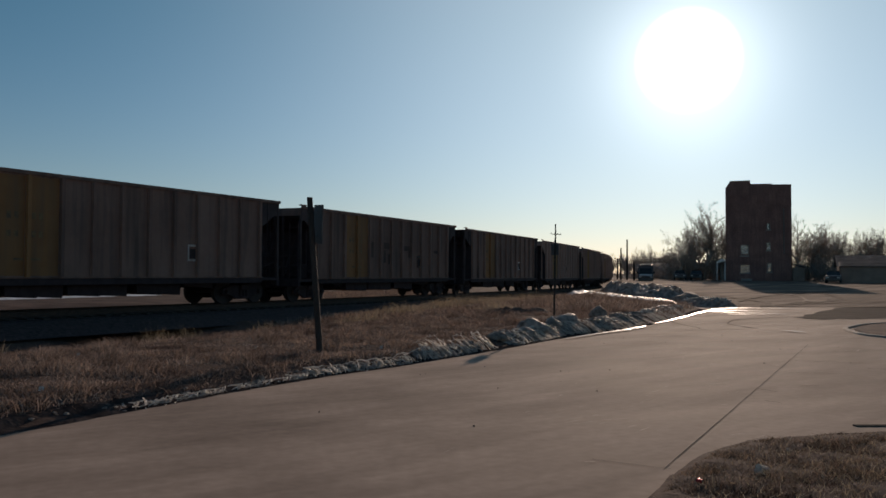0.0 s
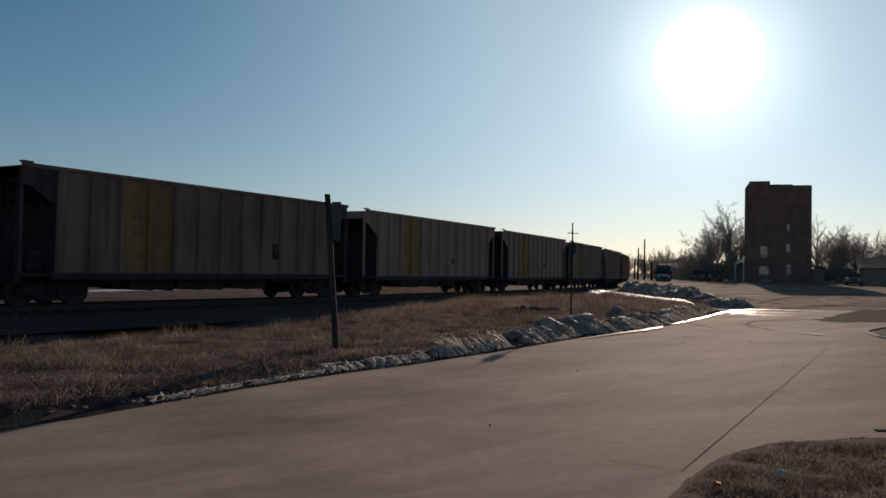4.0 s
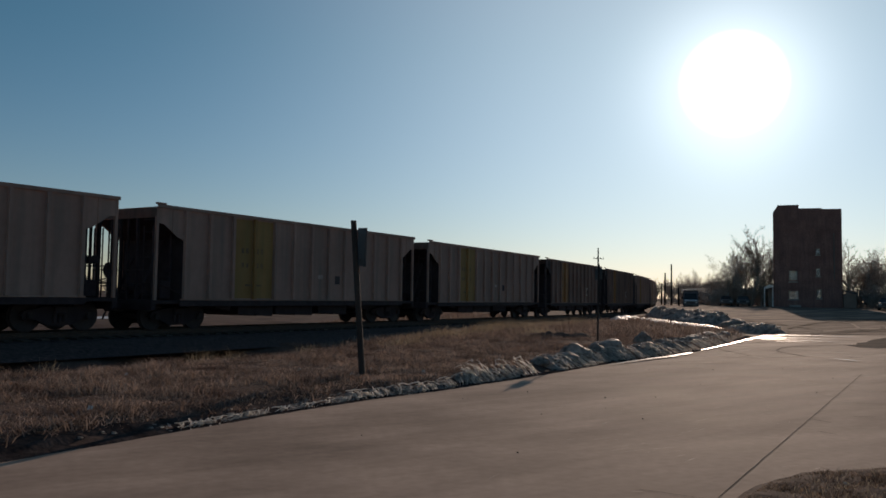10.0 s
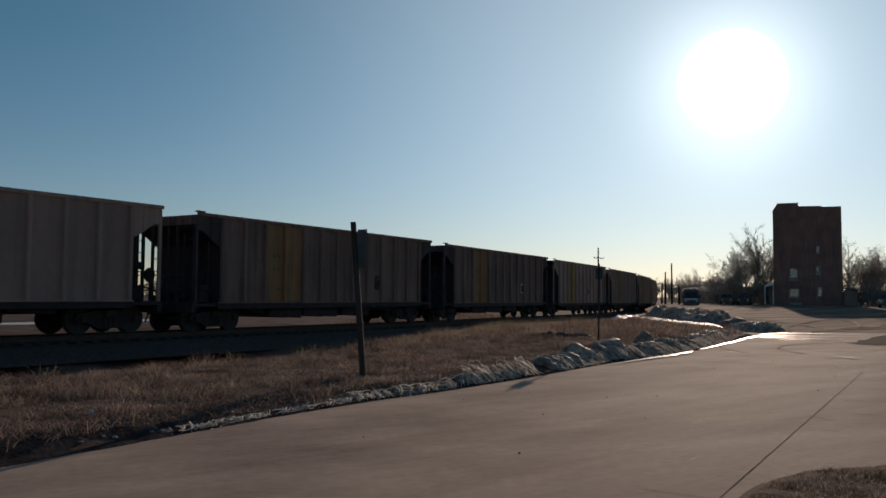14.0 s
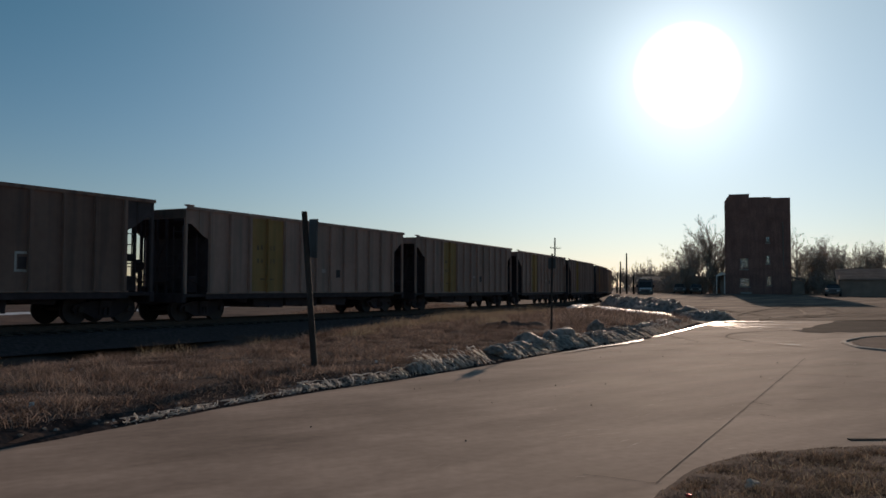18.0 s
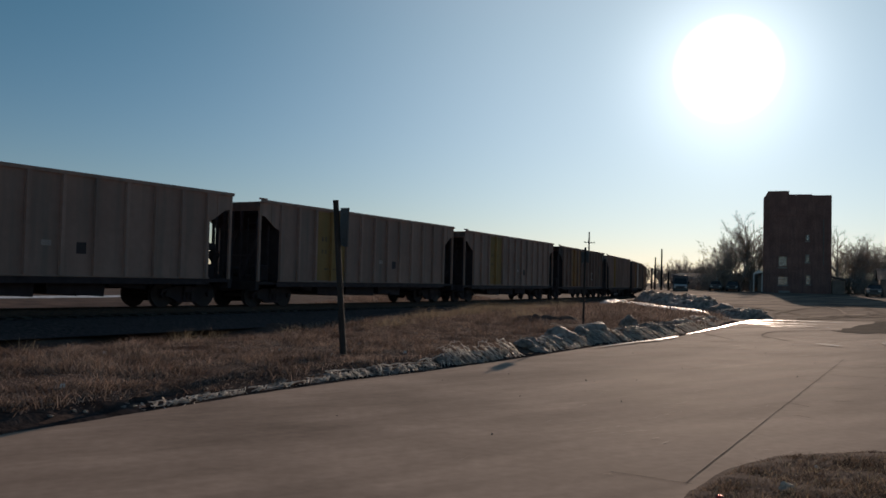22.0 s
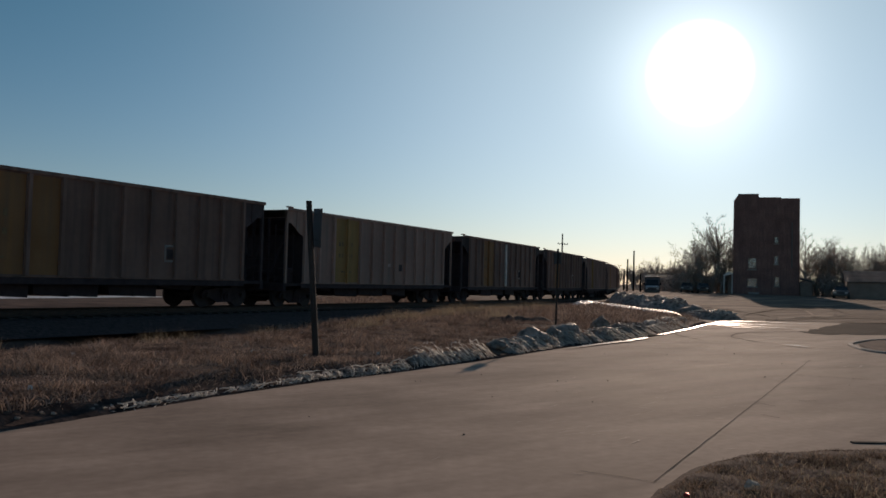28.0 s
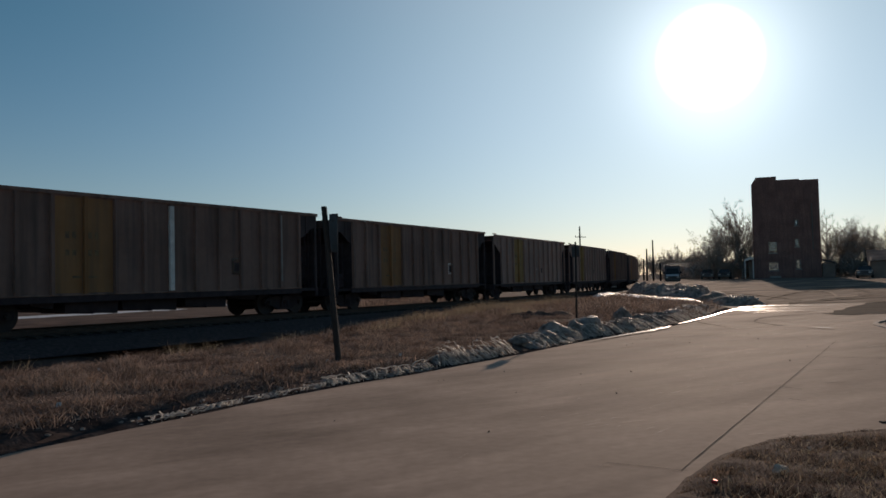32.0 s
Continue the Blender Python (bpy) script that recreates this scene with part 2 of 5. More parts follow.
M_YELLOW = material("faded_yellow_paint", (0.315, 0.182, 0.068), (0.385, 0.232, 0.095), 1.2, 0.75, bump=0.1, vary=0.12, grime=(0.25, 0.19, 0.08), spec=0.25, grain=0.07)
M_ORANGE = material("dull_orange_paint", (0.305, 0.148, 0.062), (0.365, 0.187, 0.085), 1.2, 0.75, bump=0.1, vary=0.12, grime=(0.20, 0.13, 0.08), spec=0.25, grain=0.07)
M_BLACKCAR = material("black_underframe_paint_and_end_shade", (0.032, 0.023, 0.026), (0.056, 0.041, 0.045), 3, 0.75, bump=0.3, vary=0.2, spec=0.25)
M_HOOD = material("sooty_black_paint", (0.055, 0.042, 0.043), (0.095, 0.073, 0.073), 1.5, 0.8, bump=0.2, vary=0.15, spec=0.25)
M_MARK = material("dark_stencil_paint", (0.15, 0.10, 0.06), (0.27, 0.175, 0.08), 6, 0.8, bump=0.0)
M_WHITE = material("scuffed_white_paint_and_glint", (0.60, 0.56, 0.52), (0.80, 0.76, 0.71), 4, 0.6, bump=0.1)
M_WHEEL = material("worn_wheel_steel", (0.036, 0.027, 0.027), (0.06, 0.046, 0.045), 7, 0.7, metal=0.3, bump=0.1)
M_BRICK = material("dark_red_brick", (0.205, 0.108, 0.09), (0.295, 0.162, 0.135), 0.6, 0.9, bump=0.5, fine=6, spec=0.2, grime=(0.16, 0.09, 0.08))
M_TRIM = material("grey_stone_trim", (0.26, 0.23, 0.21), (0.36, 0.33, 0.30), 2, 0.85, bump=0.2)
M_BLIND = material("pale_window_blind", (0.22, 0.175, 0.15), (0.31, 0.25, 0.215), 2, 0.8, bump=0.0)
M_ROOF = material("grey_metal_roofing", (0.17, 0.155, 0.15), (0.25, 0.23, 0.225), 1, 0.8, bump=0.1, spec=0.1)
M_SHED = material("brown_metal_siding", (0.22, 0.155, 0.12), (0.32, 0.23, 0.18), 1, 0.75, bump=0.2)
M_RUBBER = material("tyre_rubber", (0.02, 0.02, 0.02), (0.035, 0.035, 0.035), 5, 0.8, bump=0.1)
M_PAINT = material("dark_car_paint", (0.06, 0.045, 0.04), (0.085, 0.065, 0.058), 3, 0.5, bump=0.0, vary=0.5)
M_GLASS = glass("window_glass")
M_ROCK = material("pale_broken_rock", (0.66, 0.50, 0.38), (0.88, 0.72, 0.57), 6, 0.9, bump=0.6, translucent=0.25)
M_RED = material("red_printed_tin", (0.45, 0.03, 0.03), (0.6, 0.06, 0.05), 9, 0.3, metal=0.6, bump=0.1)


def water_material():
    m = bpy.data.materials.new("meltwater")
    m.use_nodes = True
    nt = m.node_tree
    b = nt.nodes["Principled BSDF"]
    b.inputs["Base Color"].default_value = (0.10, 0.085, 0.07, 1)
    b.inputs["Roughness"].default_value = 0.30
    b.inputs["IOR"].default_value = 1.33
    tc = nt.nodes.new("ShaderNodeTexCoord")
    nz = nt.nodes.new("ShaderNodeTexNoise")
    nz.inputs["Scale"].default_value = 3.0
    bp = nt.nodes.new("ShaderNodeBump")
    bp.inputs["Strength"].default_value, bp.inputs["Distance"].default_value = 0.3, 0.02
    nt.links.new(tc.outputs["Object"], nz.inputs["Vector"])
    nt.links.new(nz.outputs["Fac"], bp.inputs["Height"])
    nt.links.new(bp.outputs[0], b.inputs["Normal"])
    return m


M_WATER = water_material()


# ---- mesh helpers ----
def mesh_of(name, verts, faces, mat, smooth=False):
    me = bpy.data.meshes.new(name)
    me.from_pydata([tuple(v) for v in verts], [], [tuple(f) for f in faces])
    me.materials.append(mat)
    if smooth:
        me.polygons.foreach_set("use_smooth", [True] * len(me.polygons))
    me.update()
    return me


def finish(name, bm, mat):
    me = bpy.data.meshes.new(name)
    bm.normal_update()
    bm.to_mesh(me)
    bm.free()
    me.materials.append(mat)
    return me


def part(name, data, mat, parent, label="", at=None):
    """Links a bmesh, or a mesh that is shared, as one object under a thing or part."""
    me = data if isinstance(data, bpy.types.Mesh) else finish(name, data, mat)
    ob = new(name, me)
    ob.parent = parent
    if at is not None:
        ob.matrix_basis = at
    if label:
        tagged(ob, label)
    return ob


def thing(name, label, category, m=None, group="", kind=""):
    ob = new(name)
    ob.empty_display_size = 0.2
    if m is not None:
        ob.matrix_basis = m
    return tagged(ob, label, category, group, kind)


def box(bm, x0, x1, y0, y1, z0, z1, bevel=0.0):
    r = bmesh.ops.create_cube(bm, size=1, matrix=Matrix.Translation(((x0 + x1) / 2, (y0 + y1) / 2, (z0 + z1) / 2)) @ Matrix.Diagonal((abs(x1 - x0), abs(y1 - y0), abs(z1 - z0), 1)))
    if bevel:
        edges = list({e for v in r["verts"] for e in v.link_edges})
        bmesh.ops.bevel(bm, geom=edges, offset=bevel, segments=1, affect="EDGES")
    return bm


def rod(bm, p, q, r0, r1=None, sides=8):
    p, q = Vector(p), Vector(q)
    d = q - p
    m = Matrix.Translation((p + q) / 2) @ d.to_track_quat("Z", "Y").to_matrix().to_4x4()
    bmesh.ops.create_cone(bm, cap_ends=True, segments=sides, radius1=r0, radius2=r0 if r1 is None else r1, depth=d.length, matrix=m)
    return bm


def prism(bm, outline, y0, y1):
    """An outline of (x, z) points drawn out from y0 to y1."""
    a = [bm.verts.new((x, y0, z)) for x, z in outline]
    b = [bm.verts.new((x, y1, z)) for x, z in outline]
    k = len(outline)
    bm.faces.new(a)
    bm.faces.new(b[::-1])
    for i in range(k):
        j = (i + 1) % k
        bm.faces.new((a[j], a[i], b[i], b[j]))
    bmesh.ops.recalc_face_normals(bm, faces=bm.faces[:])
    return bm


def B():
    return bmesh.new()


def smoothstep(a, b, x):
    t = np.clip((x - a) / (b - a), 0, 1)
    return t * t * (3 - 2 * t)


# ---- the railway's line: straight, then a long bend ----
TX, TY, TPSI, TBEND, TKAP, TGRADE = -9.5086, 19.4335, 0.68384, -60.0, 0.002828, -0.00449
RAIL_Z = 0.375


def line(s, off=0.0):
    """Place (x, y) and heading at s metres along the track; off is to the road's side."""
    if s <= TBEND:
        x, y, h = TX + s * math.sin(TPSI), TY + s * math.cos(TPSI), TPSI
    else:
        h = TPSI - TKAP * (s - TBEND)
        x = TX + TBEND * math.sin(TPSI) + (math.cos(h) - math.cos(TPSI)) / TKAP
        y = TY + TBEND * math.cos(TPSI) + (math.sin(TPSI) - math.sin(h)) / TKAP
    return x + off * math.cos(h), y - off * math.sin(h), h


def rail_z(s):
    return RAIL_Z + TGRADE * max(-40, min(s, 200))


LINE_S = np.arange(-320, 480, 2.0)
LINE_P = np.array([line(s)[:2] for s in LINE_S])

# the road's edge beside the verge: x at each y
EDGE_Y = [-50.34, 0.00, 7.72, 8.86, 10.46, 12.13, 13.49, 16.54, 19.83, 22.50, 26.58, 36.04, 41.95, 52.02, 62.92, 83.90, 125.85, 335.60]
EDGE_X = [-36, -8.5, -4.25, -3.63, -2.82, -1.82, -0.79, 1.13, 3.03, 5.03, 7.44, 11.74, 12.0, 12.6, 13.5, 17, 28, 90]


def edge_x(y):
    return np.interp(y, EDGE_Y, EDGE_X)


def terrain(x, y):
    """Height of the land."""
    x, y = np.asarray(x, float), np.asarray(y, float)
    base = 0.62 * smoothstep(40, 117, y)
    d = (edge_x(y) - x) * 0.88
    verge = 0.20 * smoothstep(0.05, 0.55, d) - 0.05 * smoothstep(3.0, 9.0, d)
    near = np.full(x.shape, 1e9)
    for k in range(0, len(LINE_P), 4):
        near = np.minimum(near, (x - LINE_P[k, 0]) ** 2 + (y - LINE_P[k, 1]) ** 2)
    near = np.sqrt(near)
    bed = smoothstep(9.0, 3.0, near)
    z = base * smoothstep(-2, 2, -d) + verge
    z = np.maximum(z, 0.4 * base)
    ditch = 0.56 * smoothstep(2.4, 4.2, near) * smoothstep(11.2, 6.2, near) * smoothstep(2.5, 5.5, d) * smoothstep(37, 21, y)
    return z * (1 - bed) + bed * (RAIL_Z - 0.45 - 0.0030 * np.clip(y - 20, 0, 150)) - ditch


def ground_z(x, y):
    return float(terrain(np.array([x]), np.array([y]))[0])


def rough_noise(x, y, size, amp):
    return np.array([noise.noise(Vector((a / size, b / size, 3.1))) for a, b in zip(x.ravel(), y.ravel())]).reshape(x.shape) * amp


def sheet(name, xs, ys, zfun, mat, label, category, smooth=True):
    X, Y = np.meshgrid(xs, ys)
    Z = zfun(X, Y)
    n, m = X.shape
    verts = np.column_stack([X.ravel(), Y.ravel(), Z.ravel()])
    i = np.arange(n * m).reshape(n, m)
    faces = np.stack([i[:-1, :-1], i[:-1, 1:], i[1:, 1:], i[1:, :-1]], -1).reshape(-1, 4)
    ob = new(name, mesh_of(name, verts.tolist(), faces.tolist(), mat, smooth))
    return tagged(ob, label, category, kind="structure")


def graded(lo, a, b, hi, fine, steps):
    left = a - (a - lo) * (np.linspace(1, 0, steps, endpoint=False) ** 2.2)
    right = b + (hi - b) * (np.linspace(0, 1, steps + 1)[1:] ** 2.2)
    return np.concatenate([left, np.arange(a, b, fine), [b], right])


def build_ground():
    xs, ys = graded(-2500, -34, 30, 2500, 0.45, 26), graded(-300, 2, 54, 4000, 0.42, 34)

    def z(X, Y):
        d = (edge_x(Y) - X) * 0.88
        bumps = rough_noise(X, Y, 1.3, 0.05) + rough_noise(X, Y, 0.45, 0.02)
        return terrain(X, Y) + bumps * smoothstep(0.1, 0.8, d) - 0.05 * smoothstep(0.3, -0.4, d)

    sheet("ground", xs, ys, z, M_SOIL, "brown dormant winter turf, uneven, reaching the horizon", "ground")


def strip(name, left, right, n_across, mat, label, category, lift, kind="structure", relief=0.0):
    """A sheet between two edge lines of equal length, laid on the land."""
    verts, faces = [], []
    for (x0, y0), (x1, y1) in zip(left, right):
        for j in range(n_across + 1):
            u = j / n_across
            verts.append((x0 + (x1 - x0) * u, y0 + (y1 - y0) * u))
    v = np.array(verts)
    base = 0.62 * smoothstep(40, 117, v[:, 1])
    z = base + lift
    if relief:
        z = z + rough_noise(v[:, 0], v[:, 1], 2.0, relief)
    w = n_across + 1
    for i in range(len(left) - 1):
        for j in range(n_across):
            k = i * w + j
            faces.append((k, k + 1, k + w + 1, k + w))
    ob = new(name, mesh_of(name, np.column_stack([v, z]).tolist(), faces, mat, True))
    return tagged(ob, label, category, kind=kind)


def build_road():
    ys = np.concatenate([np.arange(-50, 5, 5), np.arange(5, 39.7, 0.5)])
    rnd = random.Random(4)
    jag = [rnd.uniform(-0.06, 0.06) for _ in ys]
    strip("road", [(float(edge_x(y)) + j, y) for y, j in zip(ys, jag)], [(75, y) for y in ys], 60, M_ROAD,
          "pale worn concrete road, dusty, with long joints", "road", 0.012)
    ys = np.arange(39.1, 150, 1.3)
    strip("gravel_lot", [(float(edge_x(y)) - 0.5, y) for y in ys], [(140, y) for y in ys], 50, M_LOT,
          "dusty brown gravel lot with wheel tracks", "parking lot", 0.022, relief=0.06)
    # dark damp asphalt crossing behind the island
    ys = np.linspace(0, 1, 40)
    left, right = [], []
    for u in ys:
        x = 13 + 59 * u ** 1.7
        wob = 1.0 * noise.noise(Vector((x * 0.3, 1, 0))) + 0.7 * noise.noise(Vector((x * 1.3, 4, 0)))
        left.append((x, min(38.6, 28.4 + 0.25 * (x - 13) + wob)))
        right.append((x, min(39.0, 29.6 + 1.5 * (x - 13) + wob)))
    strip("asphalt_patch", left, right, 10, M_ASPHALT, "dark damp asphalt patch across the concrete", "road", 0.02)


def build_mud():
    ys = np.concatenate([np.arange(2, 7.5, 0.5), np.arange(7.5, 36, 0.2)])
    verts, faces = [], []
    w = 7
    for y in ys:
        x0 = float(edge_x(y))
        wid = 0.20 + 0.22 * float(smoothstep(12.0, 8.0, y)) + 0.14 * noise.noise(Vector((y * 0.8, 0, 0))) + 0.12 * noise.noise(Vector((y * 4, 0, 0)))
        for j in range(w):
            x = x0 + 0.1 - (wid + 0.1) * j / (w - 1)
            d = np.array([(x0 - x) * 0.88])
            z = ground_z(x, y) + 0.022 * (1 if 0 < j < w - 1 else -0.3) + 0.03 * noise.noise(Vector((x * 7, y * 7, 2))) * (0 < j < w - 1)
            verts.append((x, y, max(z, 0.018 if j else 0.0)))
    for i in range(len(ys) - 1):
        for j in range(w - 1):
            k = i * w + j
            faces.append((k, k + 1, k + w + 1, k + w))
    ob = new("mud_edge", mesh_of("mud_edge", verts, faces, M_MUD, True))
    tagged(ob, "dark wet mud bank along the road edge", "mud", kind="structure")


build_ground()
build_road()
build_mud()


# ---- track ----
def along(name, outline, s0, s1, step, mat, parent, label=""):
    """Draws an outline of (off, z) out along the track."""
    verts, faces = [], []
    ss = np.arange(s0, s1 + step, step)
    k = len(outline)
    for s in ss:
        for off, z in outline:
            x, y, _ = line(s, off)
            verts.append((x, y, rail_z(s) + z))
    for i in range(len(ss) - 1):
        for j in range(k - 1):
            a = i * k + j
            faces.append((a, a + 1, a + k + 1, a + k))
    return part(name, mesh_of(name, verts, faces, mat), mat, parent, label)


def build_track():
    bed = thing("railway_track", "single railway track on grey ballast in a long bend", "railway track", kind="structure")
    along("ballast", [(-3.2, -0.6), (-1.9, -0.24), (-0.6, -0.2), (0.6, -0.2), (1.9, -0.24), (3.2, -0.6)], -300, 440, 4, M_BALLAST, bed)
    for side in (-1, 1):
        c = side * 0.752
        along("rail", [(c - 0.07, -0.17), (c - 0.07, -0.15), (c - 0.012, -0.13), (c - 0.012, -0.04), (c - 0.036, -0.03), (c - 0.036, 0.0),
                       (c + 0.036, 0.0), (c + 0.036, -0.03), (c + 0.012, -0.04), (c + 0.012, -0.13), (c + 0.07, -0.15), (c + 0.07, -0.17)],
              -300, 440, 4, M_RAIL, bed, "rusty rail with a polished head")
    tie = finish("tie", box(B(), -1.3, 1.3, -0.115, 0.115, -0.36, -0.165, 0.01), M_TIE)
    s = -14.0
    while s < 120:
        x, y, h = line(s)
        part("tie", tie, M_TIE, bed, at=pose(x, y, rail_z(s), 0, 0, -math.degrees(h)))
        s += 0.53


build_track()

# ---- the train ----
M_TRIM0 = material("pale_plate_paint", (0.38, 0.29, 0.25), (0.46, 0.36, 0.31), 4, 0.7, bump=0.0)
M_FADED = material("faded_brown_lettering", (0.065, 0.043, 0.036), (0.12, 0.08, 0.066), 3, 0.85, bump=0.0)
PITCH = 16.49          # coupled length of a car
HALF = 7.58            # half the length of the top rim
RIM, SILL = 4.06, 1.01  # heights over the rail
NECK = 1.17             # depth of the open platform at each end
BAY0, BAYS, BAYW = -6.41, 12, 1.0683


def hopper_body(mat_side, mat_end_shade, c):
    """Tub with undercut ends; the recessed faces are coloured black as shade."""
    w = 1.52
    out = [(-HALF, RIM - 0.08), (-HALF, RIM - 0.40), (-HALF + NECK, RIM - 1.05), (-HALF + NECK, SILL), (HALF - NECK, SILL),
           (HALF - NECK, RIM - 1.05), (HALF, RIM - 0.40), (HALF, RIM - 0.08)]
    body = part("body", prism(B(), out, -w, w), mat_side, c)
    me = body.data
    me.materials.append(mat_end_shade)
    # the deep shade under both ends is put into these faces' colour
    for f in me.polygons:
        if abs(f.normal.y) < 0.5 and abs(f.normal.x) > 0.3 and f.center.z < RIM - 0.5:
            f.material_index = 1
    return body


def bogie(c, x, name="bogie"):
    b = new(name)
    b.parent = c
    b.empty_display_size = 0.2
    b.matrix_basis = pose(x, 0, 0)
    for side in (-1, 1):
        bm = B()
        y0, y1 = side * 0.93 - 0.07, side * 0.93 + 0.07
        prism(bm, [(-1.05, 0.60), (-1.12, 0.46), (-1.05, 0.34), (-0.70, 0.34), (-0.36, 0.17), (0.36, 0.17), (0.70, 0.34), (1.05, 0.34), (1.12, 0.46), (1.05, 0.60), (0.45, 0.72), (-0.45, 0.72)], y0, y1)
        part("side_frame", bm, M_BLACKCAR, b)
        for dx in (-0.16, 0.0, 0.16):
            part("spring", rod(B(), (dx, side * 1.02, 0.26), (dx, side * 1.02, 0.5), 0.06, sides=8), M_BLACKCAR, b)
    part("bolster", box(B(), -0.2, 0.2, -1.1, 1.1, 0.5, 0.74, 0.03), M_BLACKCAR, b)
    for x1 in (-0.889, 0.889):
        bm = B()
        rod(bm, (0, -1.1, 0), (0, 1.1, 0), 0.075, sides=10)
        for side in (-1, 1):
            rod(bm, (0, side * 0.69, 0), (0, side * 0.80, 0), 0.455, sides=28)
            rod(bm, (0, side * 0.67, 0), (0, side * 0.70, 0), 0.49, sides=28)
            rod(bm, (0, side * 0.79, 0), (0, side * 0.86, 0), 0.14, sides=12)
            rod(bm, (0, side * 0.98, 0), (0, side * 1.08, 0), 0.10, sides=10)
        part("wheelset", bm, M_WHEEL, b, at=pose(x1, 0, 0.457))
    return b


def end_gear(c, e, paint, gusset):
    """Platform, corner posts, ladders and brake gear at one end; e is -1 or 1."""
    xe = e * HALF
    xn = xe - e * NECK
    bm = B()
    box(bm, min(xe, xn), max(xe, xn), -1.5, 1.5, SILL - 0.13, SILL - 0.02)
    box(bm, xe - 0.09, xe + 0.09, -1.52, 1.52, SILL - 0.34, SILL, 0.02)
    part("end_platform", bm, M_BLACKCAR, c)
    part("end_beam", box(B(), min(xe, xe - e * 0.14), max(xe, xe - e * 0.14), -1.44, 1.44, RIM - 0.42, RIM - 0.09, 0.015), paint, c)
    for side in (-1, 1):
        part("corner_post", box(B(), xe - e * 0.10, xe, side * 1.535, side * 1.44, SILL - 0.02, RIM - 0.08, 0.008), paint, c)
        part("side_gusset", prism(B(), [(xe, RIM - 0.1), (xe, RIM - 0.60), (xe - e * 0.30, RIM - 0.62), (xe - e * 0.85, RIM - 1.00), (xn, RIM - 1.12), (xn, RIM - 0.1)], side * 1.5, side * 1.525), gusset, c)
        part("gusset_seam", box(B(), xe - e * 0.66 - 0.03, xe - e * 0.66 + 0.03, side * 1.525, side * 1.55, RIM - 0.85, RIM - 0.12), gusset, c)
        part("end_post", box(B(), xe - e * 0.06, xe + e * 0.03, side * 0.62 - 0.04, side * 0.62 + 0.04, SILL - 0.02, RIM - 0.42), M_BLACKCAR, c)
        part("inner_post", box(B(), xn + e * 0.30, xn + e * 0.36, side * 1.22 - 0.03, side * 1.22 + 0.03, SILL - 0.02, RIM - 0.92), M_BLACKCAR, c)
        bm = B()
        for k in range(7):
            z = SILL + 0.15 + 0.4 * k
            rod(bm, (xe + e * 0.06, side * 1.46, z), (xe + e * 0.06, side * 1.02, z), 0.016, sides=6)
        for y in (1.46, 1.02):
            rod(bm, (xe + e * 0.06, side * y, SILL - 0.3), (xe + e * 0.06, side * y, RIM - 0.7), 0.024, sides=6)
        part("ladder", bm, M_BLACKCAR, c)
        part("slope_brace", rod(B(), (xe - e * 0.1, side * 0.55, SILL), (xn + e * 0.05, side * 0.55, RIM - 1.08), 0.05, sides=6), M_BLACKCAR, c)
        part("hand_rail", rod(B(), (xe - e * 0.05, side * 1.3, SILL + 0.62), (xn, side * 1.3, SILL + 0.22), 0.018, sides=6), M_BLACKCAR, c)
    for y in (-0.18, 0.2):
        part("end_post", box(B(), xe - e * 0.05, xe + e * 0.02, y - 0.035, y + 0.035, SILL - 0.02, RIM - 0.42), M_BLACKCAR, c)
    for z in (0.42, 0.95):
        part("grab_rail", rod(B(), (xe + e * 0.04, -1.0, SILL + z), (xe + e * 0.04, 1.0, SILL + z), 0.02, sides=6), M_BLACKCAR, c)
    part("brake_rigging", box(B(), xe - e * 0.55 - 0.18, xe - e * 0.55 + 0.18, -0.7, 1.1, SILL - 0.02, SILL + 0.24, 0.03), M_BLACKCAR, c)
    bm = B()
    box(bm, xe + e * 0.1, xe + e * 0.55, -0.12, 0.12, 0.68, 0.92, 0.03)
    box(bm, xe + e * 0.38, xe + e * 0.57, -0.2, 0.2, 0.62, 0.98, 0.05)
    part("coupler", bm, M_BLACKCAR, c)
    part("brake_hose", rod(B(), (xe + e * 0.3, 0.34, 0.72), (xe + e * 0.52, 0.26, 0.36), 0.03, sides=6), M_BLACKCAR, c)
    bm = B()
    if e < 0:
        rod(bm, (xe + 0.35, -0.5, SILL + 0.35), (xe + 0.35, 0.1, SILL + 0.35), 0.17, sides=12)
        part("brake_cylinder", bm, M_BLACKCAR, c)
        bm = B()
        rod(bm, (xe - 0.02, 0.75, SILL + 0.95), (xe + 0.03, 0.75, SILL + 0.95), 0.26, sides=14)
        rod(bm, (xe + 0.03, 0.75, SILL), (xe + 0.03, 0.75, SILL + 0.95), 0.035, sides=6)
        part("brake_wheel", bm, M_BLACKCAR, c)
        part("valve_box", box(B(), xe + 0.45, xe + 0.85, -1.25, -0.75, SILL, SILL + 0.62, 0.04), M_BLACKCAR, c)
    else:
        rod(bm, (xe - 0.5, 0.2, SILL + 0.28), (xe - 0.5, 1.0, SILL + 0.28), 0.2, sides=12)
        part("air_reservoir", bm, M_BLACKCAR, c)
        part("valve_box", box(B(), xe - 0.80, xe - 0.25, -0.95, -0.35, SILL, SILL + 0.5, 0.03), M_BLACKCAR, c)
        part("brake_shelf", box(B(), xe - 0.62, xe - 0.28, -1.05, -0.35, SILL + 1.00, SILL + 1.24, 0.03), M_BLACKCAR, c)


